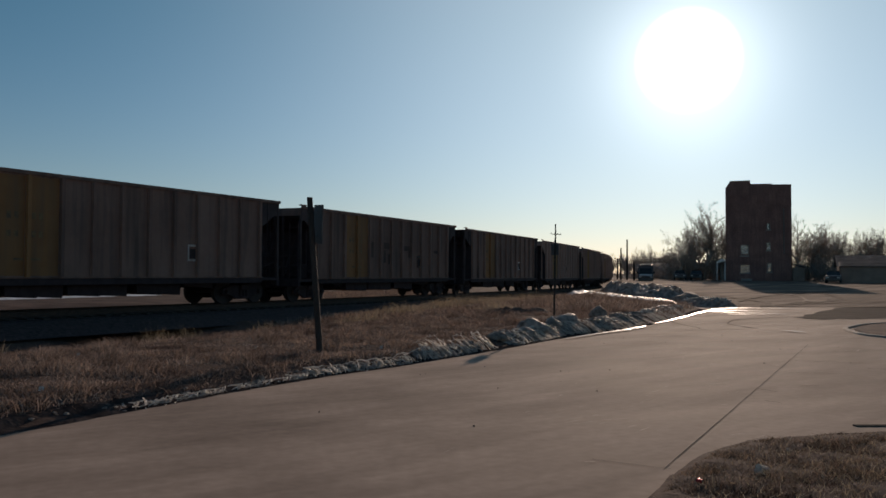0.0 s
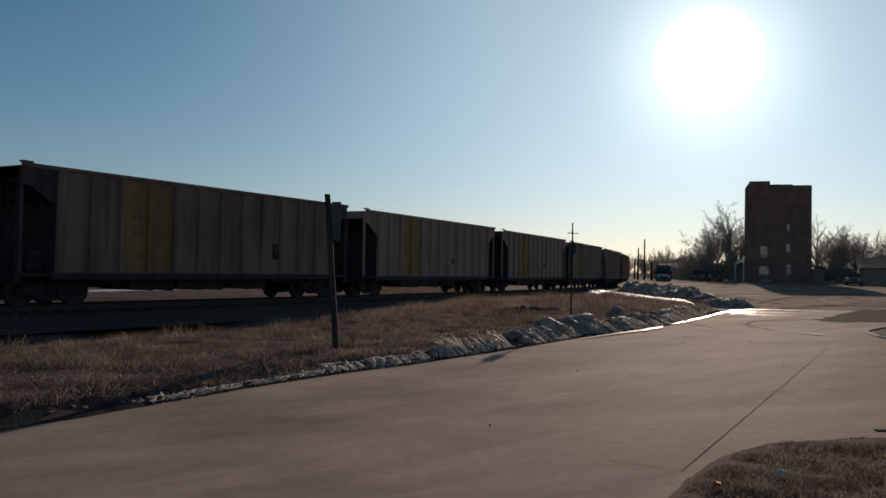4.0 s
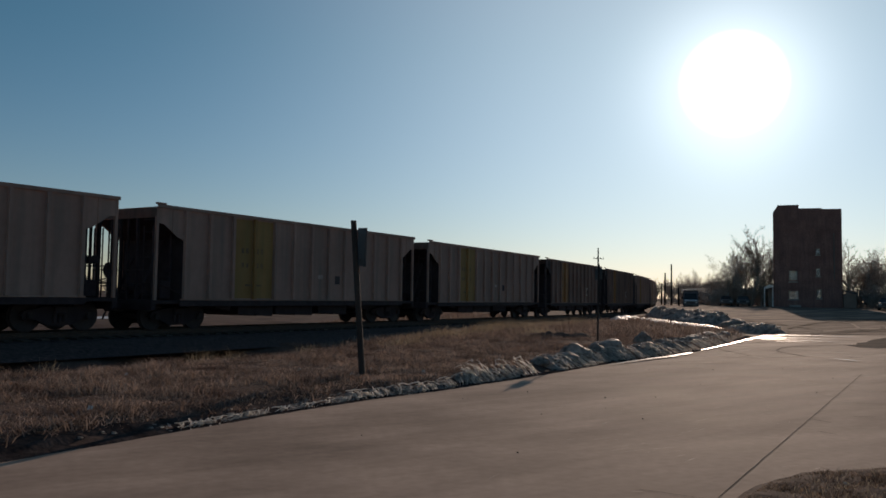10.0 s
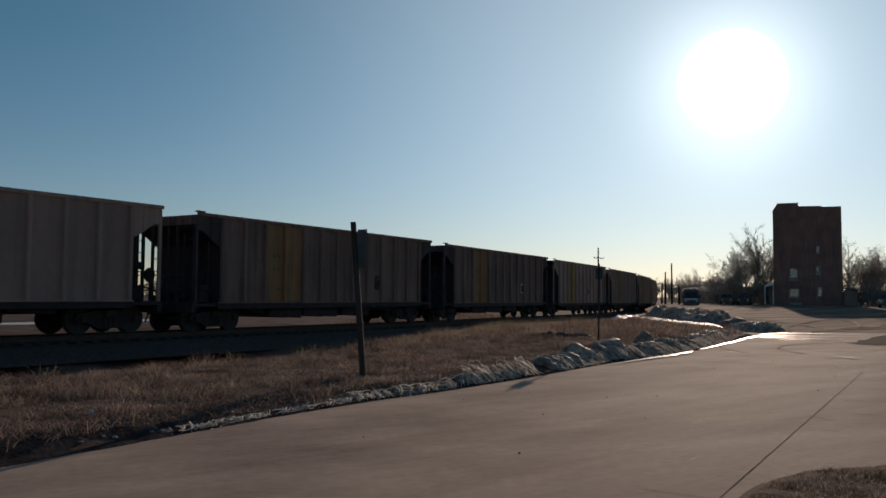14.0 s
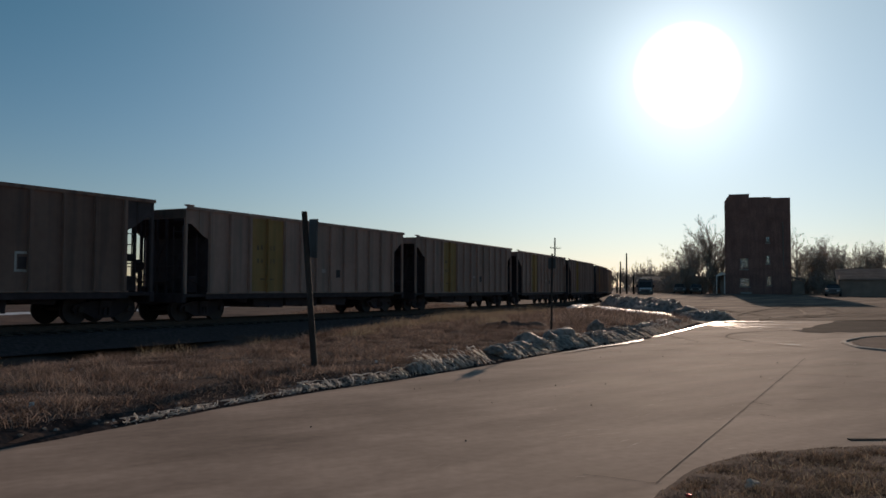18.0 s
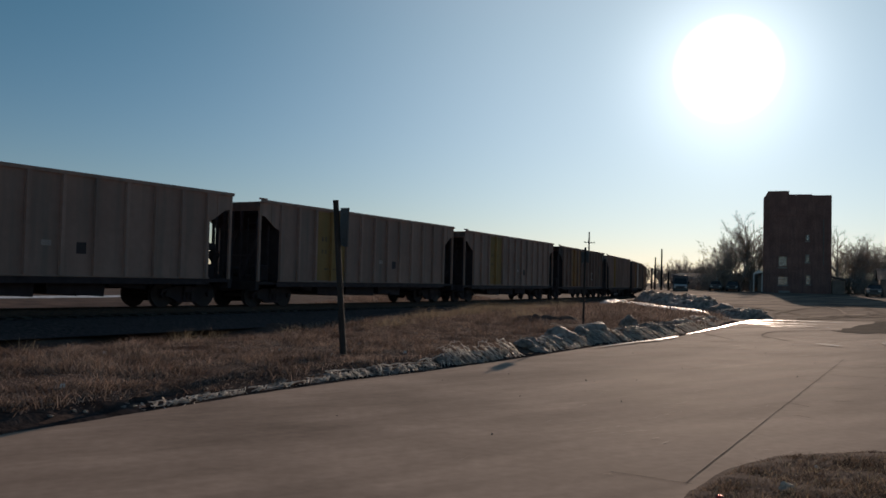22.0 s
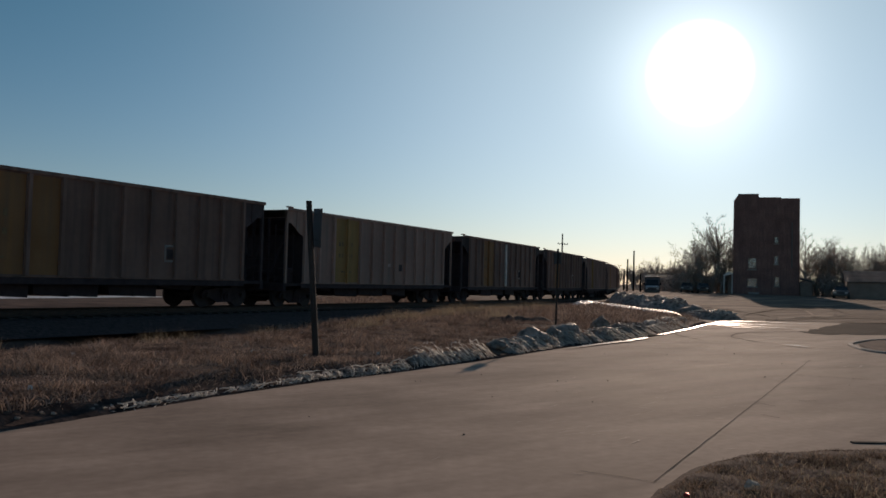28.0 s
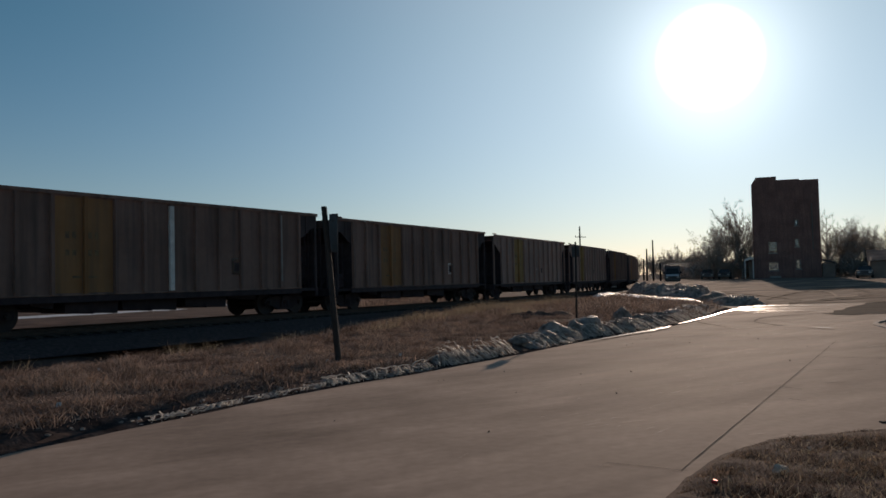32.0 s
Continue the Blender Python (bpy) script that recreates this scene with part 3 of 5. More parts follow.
def hopper_car(kind):
    """kind: tan or dark. Front towards -x."""
    tan = kind == "tan"
    paint = M_LIGHTCAR if tan else M_DARKCAR
    c = thing("hopper_car", "faded tan steel coal hopper car with a yellow panel" if tan
              else "sooty brown-grey steel coal hopper car with an orange panel", "freight car", group="cars of the coal train")
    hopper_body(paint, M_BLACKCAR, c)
    for side in (-1, 1):
        y = side * 1.52
        bm = box(B(), -HALF - 0.03, HALF + 0.03, y - 0.05, y + 0.09 * side + 0.01, RIM - 0.12, RIM, 0.015)
        part("top_chord", bm, paint, c)
        part("side_sill", box(B(), -HALF + 1.0, HALF - 1.0, y - 0.04, y + side * 0.07, SILL - 0.02, SILL + 0.03, 0.01), paint, c)
        part("lower_sill", box(B(), -HALF + 1.0, HALF - 1.0, y - 0.03, y + side * 0.05, SILL - 0.22, SILL - 0.022, 0.01), M_BLACKCAR, c)
        for k in range(BAYS + 1):
            x = BAY0 + BAYW * k
            bm = prism(B(), [(x - 0.055, SILL + 0.03), (x + 0.055, SILL + 0.03), (x + 0.055, RIM - 0.12), (x - 0.055, RIM - 0.12)], y, y + side * 0.12)
            part("rib", bm, (M_YELLOW if tan else M_ORANGE) if k == 3 else paint, c)
        # coloured panel over the third and fourth bays from the front
        panel = M_YELLOW if tan else M_ORANGE
        for k in (2, 3):
            x0 = BAY0 + BAYW * k + 0.075
            x1 = x0 + BAYW - 0.15
            part("colour_panel", box(B(), x0, x1, y - 0.01 * side, y + side * 0.006, SILL + 0.06, RIM - 0.16), panel, c, "faded yellow painted panel" if tan else "dull orange painted panel")
            # worn marks, as plain bars near the rib between the two bays
            for z, n, w, hh in ((RIM - 1.28, 2, 0.13, 0.10), (RIM - 1.80, 2, 0.13, 0.09), (RIM - 2.52, 1, 0.30, 0.035)):
                for j in range(n):
                    xa = (x1 - 0.10 - n * 0.22 if k == 2 else x0 + 0.06) + j * 0.22
                    part("stencil_mark", box(B(), xa, xa + w, y + side * 0.006, y + side * 0.011, z - hh, z + hh), M_MARK, c, "dark stencilled mark")
        bm = B()
        x = BAY0 + BAYW * (7.62 if tan else 8.86)
        box(bm, x - 0.16, x + 0.16, y, y + side * 0.006, SILL + 0.66, SILL + 1.0)
        part("stencil_square", bm, M_HOOD, c)
        if tan:
            part("data_plate", box(B(), x - 1.25, x - 0.95, y, y + side * 0.006, SILL + 0.86, SILL + 1.02), M_TRIM0, c, "small pale data plate")
        part("corner_cap", box(B(), -HALF - 0.03, -HALF + 0.36, y - 0.08, y + 0.08, RIM + 0.003, RIM + 0.06, 0.028), paint, c)
    if not tan:
        for side in (-1, 1):
            y = side * 1.53
            bm = B()
            x, z = BAY0 + BAYW * 8.86, SILL + 0.86
            for a, b_, c0, d in ((-0.27, 0.27, 0.22, 0.29), (-0.27, 0.27, -0.29, -0.22), (-0.27, -0.20, -0.22, 0.22), (0.20, 0.27, -0.22, 0.22)):
                box(bm, x + a, x + b_, y - 0.003, y + 0.003 * side, z + c0, z + d)
            part("white_outline", bm, M_WHITE, c, "white painted square outline")
    # discharge chutes and centre sill below the tub
    part("centre_sill", box(B(), -HALF - 0.1, HALF + 0.1, -0.22, 0.22, 0.62, SILL - 0.02), M_BLACKCAR, c)
    for k, (xa, xb) in enumerate(((-4.75, -3.98), (-3.68, -1.80), (-1.70, 0.52), (0.84, 2.78), (2.86, 4.3))):
        low = 0.40 if 0 < k < 4 else 0.62
        bm = prism(B(), [(xa, SILL), (xa + 0.04, low + 0.10), (xb - 0.05, low), (xb, SILL)], -1.25, 1.25)
        part("discharge_chute", bm, M_BLACKCAR, c)
        if 0 < k < 4:
            x = (xa + xb) / 2
            part("door_shaft", rod(B(), (x, -1.3, 0.47), (x, 1.3, 0.47), 0.05, sides=8), M_BLACKCAR, c)
    for e in (-1, 1):
        end_gear(c, e, paint if tan else M_HOOD, paint if tan else M_HOOD)
        bogie(c, e * 6.15)
    return c


FIRST, LAST = -1, 24
DARK = {-1, 0, 1, 2, 7, 8, 13, 15, 16, 19, 20}
TRAIN = {}


def build_train():
    proto = {}
    for k in range(FIRST, LAST + 1):
        kind = "dark" if k in DARK else "tan"
        if kind not in proto:
            proto[kind] = hopper_car(kind)
            TRAIN[k] = proto[kind]
        else:
            TRAIN[k] = copy_thing(proto[kind], Matrix())
    # one dark car with a rib painted white and paler lettering panels
    c = TRAIN[15]
    tagged(c, "sooty brown-grey coal hopper car with one rib painted white")
    for side in (-1, 1):
        y = side * 1.52
        x = BAY0 + BAYW * 6
        part("painted_rib", box(B(), x - 0.085, x + 0.085, y + side * 0.03, y + side * 0.127, SILL + 0.05, RIM - 0.2), M_WHITE, c, "rib painted white")
        x = BAY0 + BAYW * 11
        part("painted_rib", box(B(), x - 0.04, x + 0.04, y + side * 0.05, y + side * 0.127, SILL + 0.3, RIM - 0.2), M_TRIM, c, "worn pale rib")


def add_wide_panel():
    """One dark car whose orange panel is three bays wide."""
    for side in (-1, 1):
        y = side * 1.52
        x = BAY0 + BAYW * 4
        part("colour_panel", box(B(), x + 0.06, x + BAYW - 0.06, y - 0.01 * side, y + side * 0.006, SILL + 0.06, RIM - 0.16), M_ORANGE, TRAIN[13], "dull orange painted panel")
    tagged(TRAIN[13], "sooty brown-grey coal hopper car with a wide orange panel")


def add_faded_bars():
    for j, (bay, w, z0, z1) in enumerate(((4.25, 0.22, 1.0, 1.75), (5.35, 0.55, 1.45, 1.75), (5.35, 0.2, 0.75, 1.4), (5.75, 0.2, 0.7, 1.2), (7.3, 0.6, 1.4, 1.65), (7.75, 0.25, 1.05, 1.5), (9.95, 0.2, 0.9, 1.5), (10.5, 0.6, 1.35, 1.5))):
        x = BAY0 + BAYW * bay
        part("faded_mark", box(B(), x, x + w, -1.525, -1.521, SILL + z0, SILL + z1), M_FADED, TRAIN[1], "faded dark brown mark")
    tagged(TRAIN[1], "sooty brown-grey coal hopper car with faded dark lettering")


# the train slows a little and gathers speed again: small departures from an even run
SHIFT_T = [0, 1.5, 3, 6, 8, 10, 12, 13, 16, 18, 20, 22, 24, 27, 29, 31, 32]
SHIFT_S = [-0.27, 0.0, 0.05, 0.10, 0.10, 0.06, -0.02, -0.12, -0.21, -0.13, 0.03, 0.11, 0.13, 0.14, 0.12, -0.22, -0.40]


def car_s(k, t):
    """Where the middle of car k is along the track at t seconds."""
    return float(np.interp(t, SHIFT_T, SHIFT_S)) + 4.540 + k * PITCH - 7.3599 * t - 0.05519 * t * t / 2 + 0.003223 * t ** 3 / 6


def car_pose(s):
    xa, ya, _ = line(s - 6.15)
    xb, yb, _ = line(s + 6.15)
    z = (rail_z(s - 6.15) + rail_z(s + 6.15)) / 2
    return pose((xa + xb) / 2, (ya + yb) / 2, z, 0, 0, math.degrees(math.atan2(yb - ya, xb - xa)))


build_train()
add_faded_bars()
add_wide_panel()


def motions():
    times = [0.5 * i for i in range(65)]
    for k, c in TRAIN.items():
        walk(c, [(t, car_pose(car_s(k, t))) for t in times])
        # the wheels roll on the rails while the car is close
        rows_t = [i / 15 for i in range(0, 481)]
        near = [t for t in rows_t if -16 < car_s(k, t) < 40]
        if len(near) < 2:
            continue
        keys = sorted({0.0, *near, 32.0})
        for b in c.children:
            if not b.name.startswith("bogie"):
                continue
            for w in b.children:
                if w.name.startswith("wheelset"):
                    x = w.location.x
                    rows = []
                    for t in keys:
                        tt = min(max(t, near[0]), near[-1])
                        turn = math.degrees((car_s(k, tt) - car_s(k, near[0])) / 0.457)
                        rows.append((t, pose(x, 0, 0.457) @ Matrix.Rotation(radians(turn), 4, "Y")))
                    walk(w, rows)


# ---- things beside the road ----
M_TRACK = material("damp_dark_dust", (0.11, 0.08, 0.06), (0.20, 0.148, 0.112), 2.0, 0.9, bump=0.2, fine=9, spec=0.015)
M_DUST = material("pale_dust", (0.24, 0.178, 0.135), (0.34, 0.255, 0.195), 2.0, 0.9, bump=0.1, fine=9, spec=0.03)
M_SCUFF = material("scraped_concrete", (0.42, 0.32, 0.25), (0.55, 0.43, 0.34), 5.0, 0.75, bump=0.0, fine=9, spec=0.16)
M_BACK = material("dull_sign_back", (0.075, 0.07, 0.066), (0.12, 0.11, 0.105), 4, 0.6, metal=0.3, bump=0.1)


M_TURF = material("short_dead_turf", (0.10, 0.066, 0.052), (0.34, 0.245, 0.172), 2.2, 0.85, bump=0.0, fine=9, spec=0.1, translucent=0.3, island=0.8)


def build_sign_post():
    x, y = -2.14, 14.0
    z = ground_z(x, y) - 0.05
    t = thing("sign_post", "leaning weathered timber post carrying a dull metal sign", "sign", pose(x, y, z))
    tall = 2.90 - z
    bm = B()
    rod(bm, (0, 0, -0.3), (0, 0, tall), 0.058, 0.05, sides=10)
    bmesh.ops.transform(bm, matrix=Matrix.Shear("XY", 4, (-0.21 / tall, 0)), verts=bm.verts[:])
    part("post", bm, M_POST, t)
    bm = B()
    box(bm, -0.34, 0.34, -0.012, 0.012, -0.34, 0.34, 0.006)
    s = part("sign_board", bm, M_BACK, t, "dull dark back of a metal sign board", at=pose(-0.07, 0.13, tall - 0.46, 0, 4, -69))
    for dz in (-0.22, 0.22):
        part("bolt", rod(B(), (0, -0.03, dz), (0, 0.03, dz), 0.015, sides=6), M_STEEL, s)


def build_stake():
    x, y = 3.21, 23.1
    t = thing("marker_post", "thin dark steel sign post in the verge beside the snow", "sign", pose(x, y, ground_z(x, y)))
    part("post", rod(B(), (0, 0, -0.2), (0.03, 0, 2.36), 0.030, 0.027, 8), M_POST, t)
    part("sign_board", box(B(), -0.2, 0.2, -0.008, 0.008, -0.16, 0.16, 0.004), M_BACK, t, "small dark sign board", at=pose(0.03, 0.045, 2.08, 0, 0, -68))


def utility_pole(x, y, h, arm=0.0, lean=0.0, turn=0.0):
    t = thing("utility_pole", "weathered timber utility pole with a crossarm" if arm else "bare weathered timber pole", "utility pole",
              pose(x, y, ground_z(x, y), 0, lean, turn), group="poles along the railway")
    part("pole", rod(B(), (0, 0, -0.3), (0, 0, h), 0.16, 0.10, 10), M_POST, t)
    if arm:
        part("crossarm", box(B(), -arm / 2, arm / 2, -0.16, -0.06, h - 1.72, h - 1.63), M_POST, t)
        for k in range(4):
            xx = -arm / 2 + 0.12 + k * (arm - 0.24) / 3
            part("insulator", rod(B(), (xx, -0.11, h - 1.6), (xx, -0.11, h - 1.44), 0.05, 0.03, 8), M_STEEL, t)
    return t


def heap(name, path, width, height, seed, mat, label, category, group="", lumps=0.55, size=0.8, n_along=60, n_across=18, kind="", fin=0.14, fins=0.3):
    """A lumpy bank along a path of (x, y)."""
    p = np.array(path, float)
    seg = np.concatenate([[0], np.cumsum(np.hypot(*np.diff(p, axis=0).T))])
    u = np.linspace(0, seg[-1], n_along)
    cx, cy = np.interp(u, seg, p[:, 0]), np.interp(u, seg, p[:, 1])
    dx, dy = np.gradient(cx), np.gradient(cy)
    ln = np.hypot(dx, dy) + 1e-9
    nx, ny = dy / ln, -dx / ln
    verts, faces = [], []
    for i in range(n_along):
        ends = min(1.0, min(i, n_along - 1 - i) / (n_along * 0.12))
        for j in range(n_across + 1):
            v = 2 * j / n_across - 1
            q = Vector((cx[i] / size, cy[i] / size, seed))
            wob = 1 + 0.35 * noise.noise(q * 0.7 + Vector((9, 0, 0)))
            x = cx[i] + nx[i] * v * width / 2 * wob
            y = cy[i] + ny[i] * v * width / 2 * wob
            f = max(0.0, 1 - v * v) ** 0.55 * ends ** 0.6
            r = Vector((x / size, y / size, seed))
            big = 1 + lumps * 1.4 * noise.noise(r) + lumps * 0.7 * noise.noise(r * 2.3)
            ridge = 1 - 2.4 * abs(noise.noise(Vector(((u[i] + 0.25 * v) / fin, v * 0.9, seed))))
            streak = fins * ridge + 0.14 * noise.noise(r * 6)
            z = 0.72 * height * f * max(0.12, big + streak * 1.4) - 0.03
            verts.append((x, y, z))
    verts = np.array(verts)
    verts[:, 2] += terrain(verts[:, 0], verts[:, 1])
    w = n_across + 1
    for i in range(n_along - 1):
        for j in range(n_across):
            k = i * w + j
            faces.append((k, k + 1, k + w + 1, k + w))
    ob = new(name, mesh_of(name, verts.tolist(), faces, mat, True))
    return tagged(ob, label, category, group, kind)


def on_edge(y, off):
    return (float(edge_x(y)) - off, y)


def clod(x, y, w, h, seed, mat, label):
    """A rounded lump, half sunk."""
    bm = B()
    bmesh.ops.create_icosphere(bm, subdivisions=4, radius=1)
    for v in bm.verts:
        q = v.co.copy()
        ridge = 1 - 2 * abs(noise.noise(Vector((q.x * 5 + q.y * 4, q.z * 1.5, seed))))
        v.co *= 1 + 0.30 * noise.noise(q * 1.2 + Vector((seed, 0, 0))) + 0.08 * noise.noise(q * 4 + Vector((seed, 0, 0))) + 0.07 * ridge
        v.co = Vector((v.co.x * w / 2, v.co.y * w / 2, v.co.z * h * (0.8 if v.co.z > 0 else 0.3)))
    for f in bm.faces:
        f.smooth = True
    ob = new("snow_clod", finish("snow_clod", bm, mat))
    ob.matrix_basis = pose(x, y, ground_z(x, y) - 0.02, 0, 0, seed * 57)
    tagged(ob, label, "snow bank", "ploughed snow clods")


def melt_ribs(y0, y1, off0, h0, n, seed):
    """Thin folds of glazed snow that hang from a broken crest down to the road, in one mesh."""
    rnd = random.Random(seed)
    verts, faces = [], []

    def tube(pts, r):
        b = len(verts)
        m = len(pts)
        for k, p in enumerate(pts):
            rr = r * (0.45 + 0.9 * math.sin(math.pi * min(0.9, 0.15 + 0.8 * k / (m - 1))))
            d = (pts[min(m - 1, k + 1)] - pts[max(0, k - 1)]).normalized()
            a, c = d.orthogonal().normalized(), d.cross(d.orthogonal()).normalized()
            for i in range(5):
                q = 2 * math.pi * i / 5
                verts.append(p + a * math.cos(q) * rr + c * math.sin(q) * rr * 0.7)
        for k in range(m - 1):
            for i in range(5):
                j = (i + 1) % 5
                faces.append((b + k * 5 + i, b + k * 5 + j, b + k * 5 + 5 + j, b + k * 5 + 5 + i))

    def crest(y):
        w = noise.noise(Vector((y * 1.7, seed, 0))) + 0.5 * noise.noise(Vector((y * 5.1, seed, 3)))
        return h0 * max(0.25, 1 + 0.9 * w) * (0.35 + 0.65 * float(smoothstep(13.4, 15.2, y)))

    for _ in range(n):
        y = rnd.uniform(y0, y1)
        top = rnd.uniform(0.55, 1.05)
        off = off0 * rnd.uniform(0.7, 1.1)
        drift = rnd.gauss(0.10, 0.12) - 0.10 * noise.noise(Vector((y * 2.2, seed, 8)))
        pts = []
        bow = rnd.uniform(1.3, 2.6)
        for k in range(8):
            u = k / 7 * rnd.uniform(0.97, 1.0)
            yy = y - drift * u - 0.10 * u * u
            x = float(edge_x(yy)) + 0.02 - off * (1 - u)
            z = crest(y) * top * (1 - u ** bow) + 0.02 + 0.012 * rnd.gauss(0, 1)
            pts.append(Vector((x, yy, z + 0.02 + 0.75 * ground_z(x, yy))))
        tube(pts, rnd.uniform(0.004, 0.010))
    # the crest itself, in short broken ropes
    y = y0
    while y < y1:
        ln = rnd.uniform(0.15, 0.5)
        if rnd.random() < 0.8:
            pts = []
            for k in range(6):
                yy = y + ln * k / 5
                x = float(edge_x(yy)) - off0 * rnd.uniform(0.82, 0.98)
                pts.append(Vector((x, yy, crest(yy) * rnd.uniform(0.92, 1.08) + 0.03 + 0.75 * ground_z(x, yy))))
            tube(pts, rnd.uniform(0.005, 0.012))
        y += ln * rnd.uniform(0.7, 1.1)
    ob = new("melting_snow", mesh_of("melting_snow", verts, faces, M_RIB, True))
    tagged(ob, "thin glazed folds of melting snow hanging down to the road", "snow", kind="stuff")


def crust(banks, n, r0, r1, low, seed):
    """Small glazed lumps of refrozen snow over the upper part of banks, in one mesh."""
    rnd = random.Random(seed)
    spots = []
    for ob in banks:
        co = [v.co for v in ob.data.vertices]
        g = [ground_z(c.x, c.y) for c in co[::7]]
        rel = [(c.z - h, c) for c, h in zip(co[::7], g)]
        top = max(r for r, _ in rel)
        spots += [c for r, c in rel if r > low * top]
    verts, faces = [], []
    for k in range(n):
        c = rnd.choice(spots) + Vector((rnd.gauss(0, r1), rnd.gauss(0, r1), 0))
        r = rnd.uniform(r0, r1)
        turn = Euler((rnd.uniform(-0.5, 0.5), rnd.uniform(-0.5, 0.5), rnd.uniform(0, 6.28))).to_matrix()
        b = len(verts)
        for a in range(6):
            q = Vector((math.cos(a * 1.047) * 1.5, math.sin(a * 1.047) * 0.8, 0.25 * rnd.uniform(-1, 1))) * r * rnd.uniform(0.6, 1.2)
            verts.append(c + turn @ q)
        verts += [c + Vector((0, 0, r * 0.45)), c - Vector((0, 0, r * 0.4))]
        for a in range(6):
            d = (a + 1) % 6
            faces += [(b + a, b + d, b + 6), (b + d, b + a, b + 7)]
    tagged(new("snow_crust", mesh_of("snow_crust", verts, faces, M_RIB, True)), "scattered glazed lumps of refrozen snow on the banks", "snow", kind="stuff")


def build_snow():
    banks = []
    melt_ribs(9.2, 12.2, 0.14, 0.10, 40, 6)
    melt_ribs(12.1, 14.6, 0.30, 0.17, 50, 3)
    melt_ribs(14.5, 16.75, 0.46, 0.22, 46, 9)
    melt_ribs(17.5, 20.4, 0.55, 0.12, 50, 4)
    melt_ribs(20.4, 23.6, 0.62, 0.13, 50, 14)
    melt_ribs(23.6, 31, 0.65, 0.09, 70, 5)
    ridge = heap("snow_bank", [on_edge(y, 0.26) for y in np.arange(14.4, 16.78, 0.3)], 0.50, 0.085, 1.0, M_CLOD,
                 "ridge of dirty melting snow along the road edge", "snow bank", "ploughed snow", n_along=200, n_across=16, fins=0.9, lumps=0.5, size=0.7, fin=0.13)
    low = heap("snow_bank", [on_edge(y, 0.18) for y in np.arange(11.8, 14.7, 0.3)], 0.36, 0.05, 4.0, M_CLOD,
               "low crumbling ridge of dirty snow along the road edge", "snow bank", "ploughed snow", n_along=240, n_across=12, fins=0.9, lumps=0.9, size=0.5, fin=0.12)
    thin = heap("snow_bank", [on_edge(y, 0.12) for y in np.arange(8.73, 12.42, 0.3)], 0.34, 0.045, 3.0, M_SNOW,
         "thin broken line of dirty snow along the road edge", "snow bank", "ploughed snow", n_along=220, n_across=8, fins=0.7, lumps=0.9, size=0.5)
    for k, (y0, y1, off, w, h) in enumerate(((17.5, 19.46, 0.45, 0.75, 0.09), (18.79, 21.14, 0.6, 0.85, 0.09), (21.14, 23.49, 0.7, 0.9, 0.10),
                                             (23.6, 26.0, 0.75, 0.8, 0.11), (26.6, 28.9, 0.8, 0.7, 0.09), (29.6, 33.8, 0.85, 0.7, 0.08))):
        banks.append(heap("snow_bank", [on_edge(y, off) for y in np.linspace(y0, y1, 8)], w, h, 2.0 + k * 1.7, M_SNOW if k != 3 else M_CLOD,
                          "grey lumpy heap of dirty ploughed snow beside the road", "snow bank", "ploughed snow", n_along=220, n_across=24, fins=0.9, fin=0.11, lumps=1.0, size=0.5))
    for k, (y, off, w, h, dark) in enumerate(((19.63, 0.75, 0.75, 0.36, 0), (18.88, 0.6, 0.55, 0.17, 0), (18.12, 0.6, 0.5, 0.12, 0), (21.48, 1.0, 1.0, 0.40, 0), (20.64, 0.8, 0.5, 0.3, 1),
                                             (24.58, 1.45, 0.6, 0.48, 1), (23.49, 0.9, 0.5, 0.2, 0), (26.01, 1.0, 0.5, 0.2, 1), (27.69, 0.9, 0.6, 0.24, 0), (17.54, 0.5, 0.4, 0.16, 1), (29.78, 1.1, 0.5, 0.2, 1), (31.88, 1.1, 0.6, 0.2, 0))):
        x, _ = on_edge(y, off)
        clod(x, y, w, h, 3.3 + k * 1.9, M_CLOD if dark else M_SNOW, "rounded clod of sooty frozen snow")
    end = heap("snow_bank", [(13.5, 38.26), (12.9, 39.94), (12.7, 41.53)], 1.7, 0.55, 21.0, M_SNOW, "rounded end of a large dirty snow pile", "snow bank", "ploughed snow", lumps=0.3, size=1.5, n_along=70, fins=0.12)
    clod(12.75, 41.95, 1.5, 0.75, 31.0, M_CLOD, "dark rounded clod of frozen snow in the pile")
    pile = heap("snow_bank", [(12.7, 41.61), (12.4, 45.31), (12.4, 52.02), (13.3, 62.09)], 2.4, 0.75, 23.0, M_SNOW,
         "long dirty grey snow pile at the edge of the lot", "snow bank", "ploughed snow", lumps=0.55, size=1.0, n_along=200, n_across=24, fin=0.5, fins=0.3)
    heap("dead_brush", [(1.5, 27.6), (2.6, 28.2), (3.8, 28.4)], 1.3, 0.2, 51.0, M_SOIL, "low dark heap of matted dead brush on the verge", "brush", lumps=0.8, size=0.4, n_along=40)
    heap("snow_patch", [(9.0, 55.37), (10.2, 60.41), (12.2, 64.6)], 1.4, 0.30, 27.0, M_ICE, "thin icy snow patch on the verge", "snow", "thin snow", n_along=50)
    heap("snow_patch", [(12.0, 38.17), (11.2, 41.95), (10.7, 46.98), (10.9, 53.7), (11.4, 60.41)], 1.2, 0.17, 29.0, M_ICE, "icy meltwater crust along the foot of the snow pile", "snow", "thin snow", lumps=0.2, n_along=80, fins=0.1)
    rnd = random.Random(8)
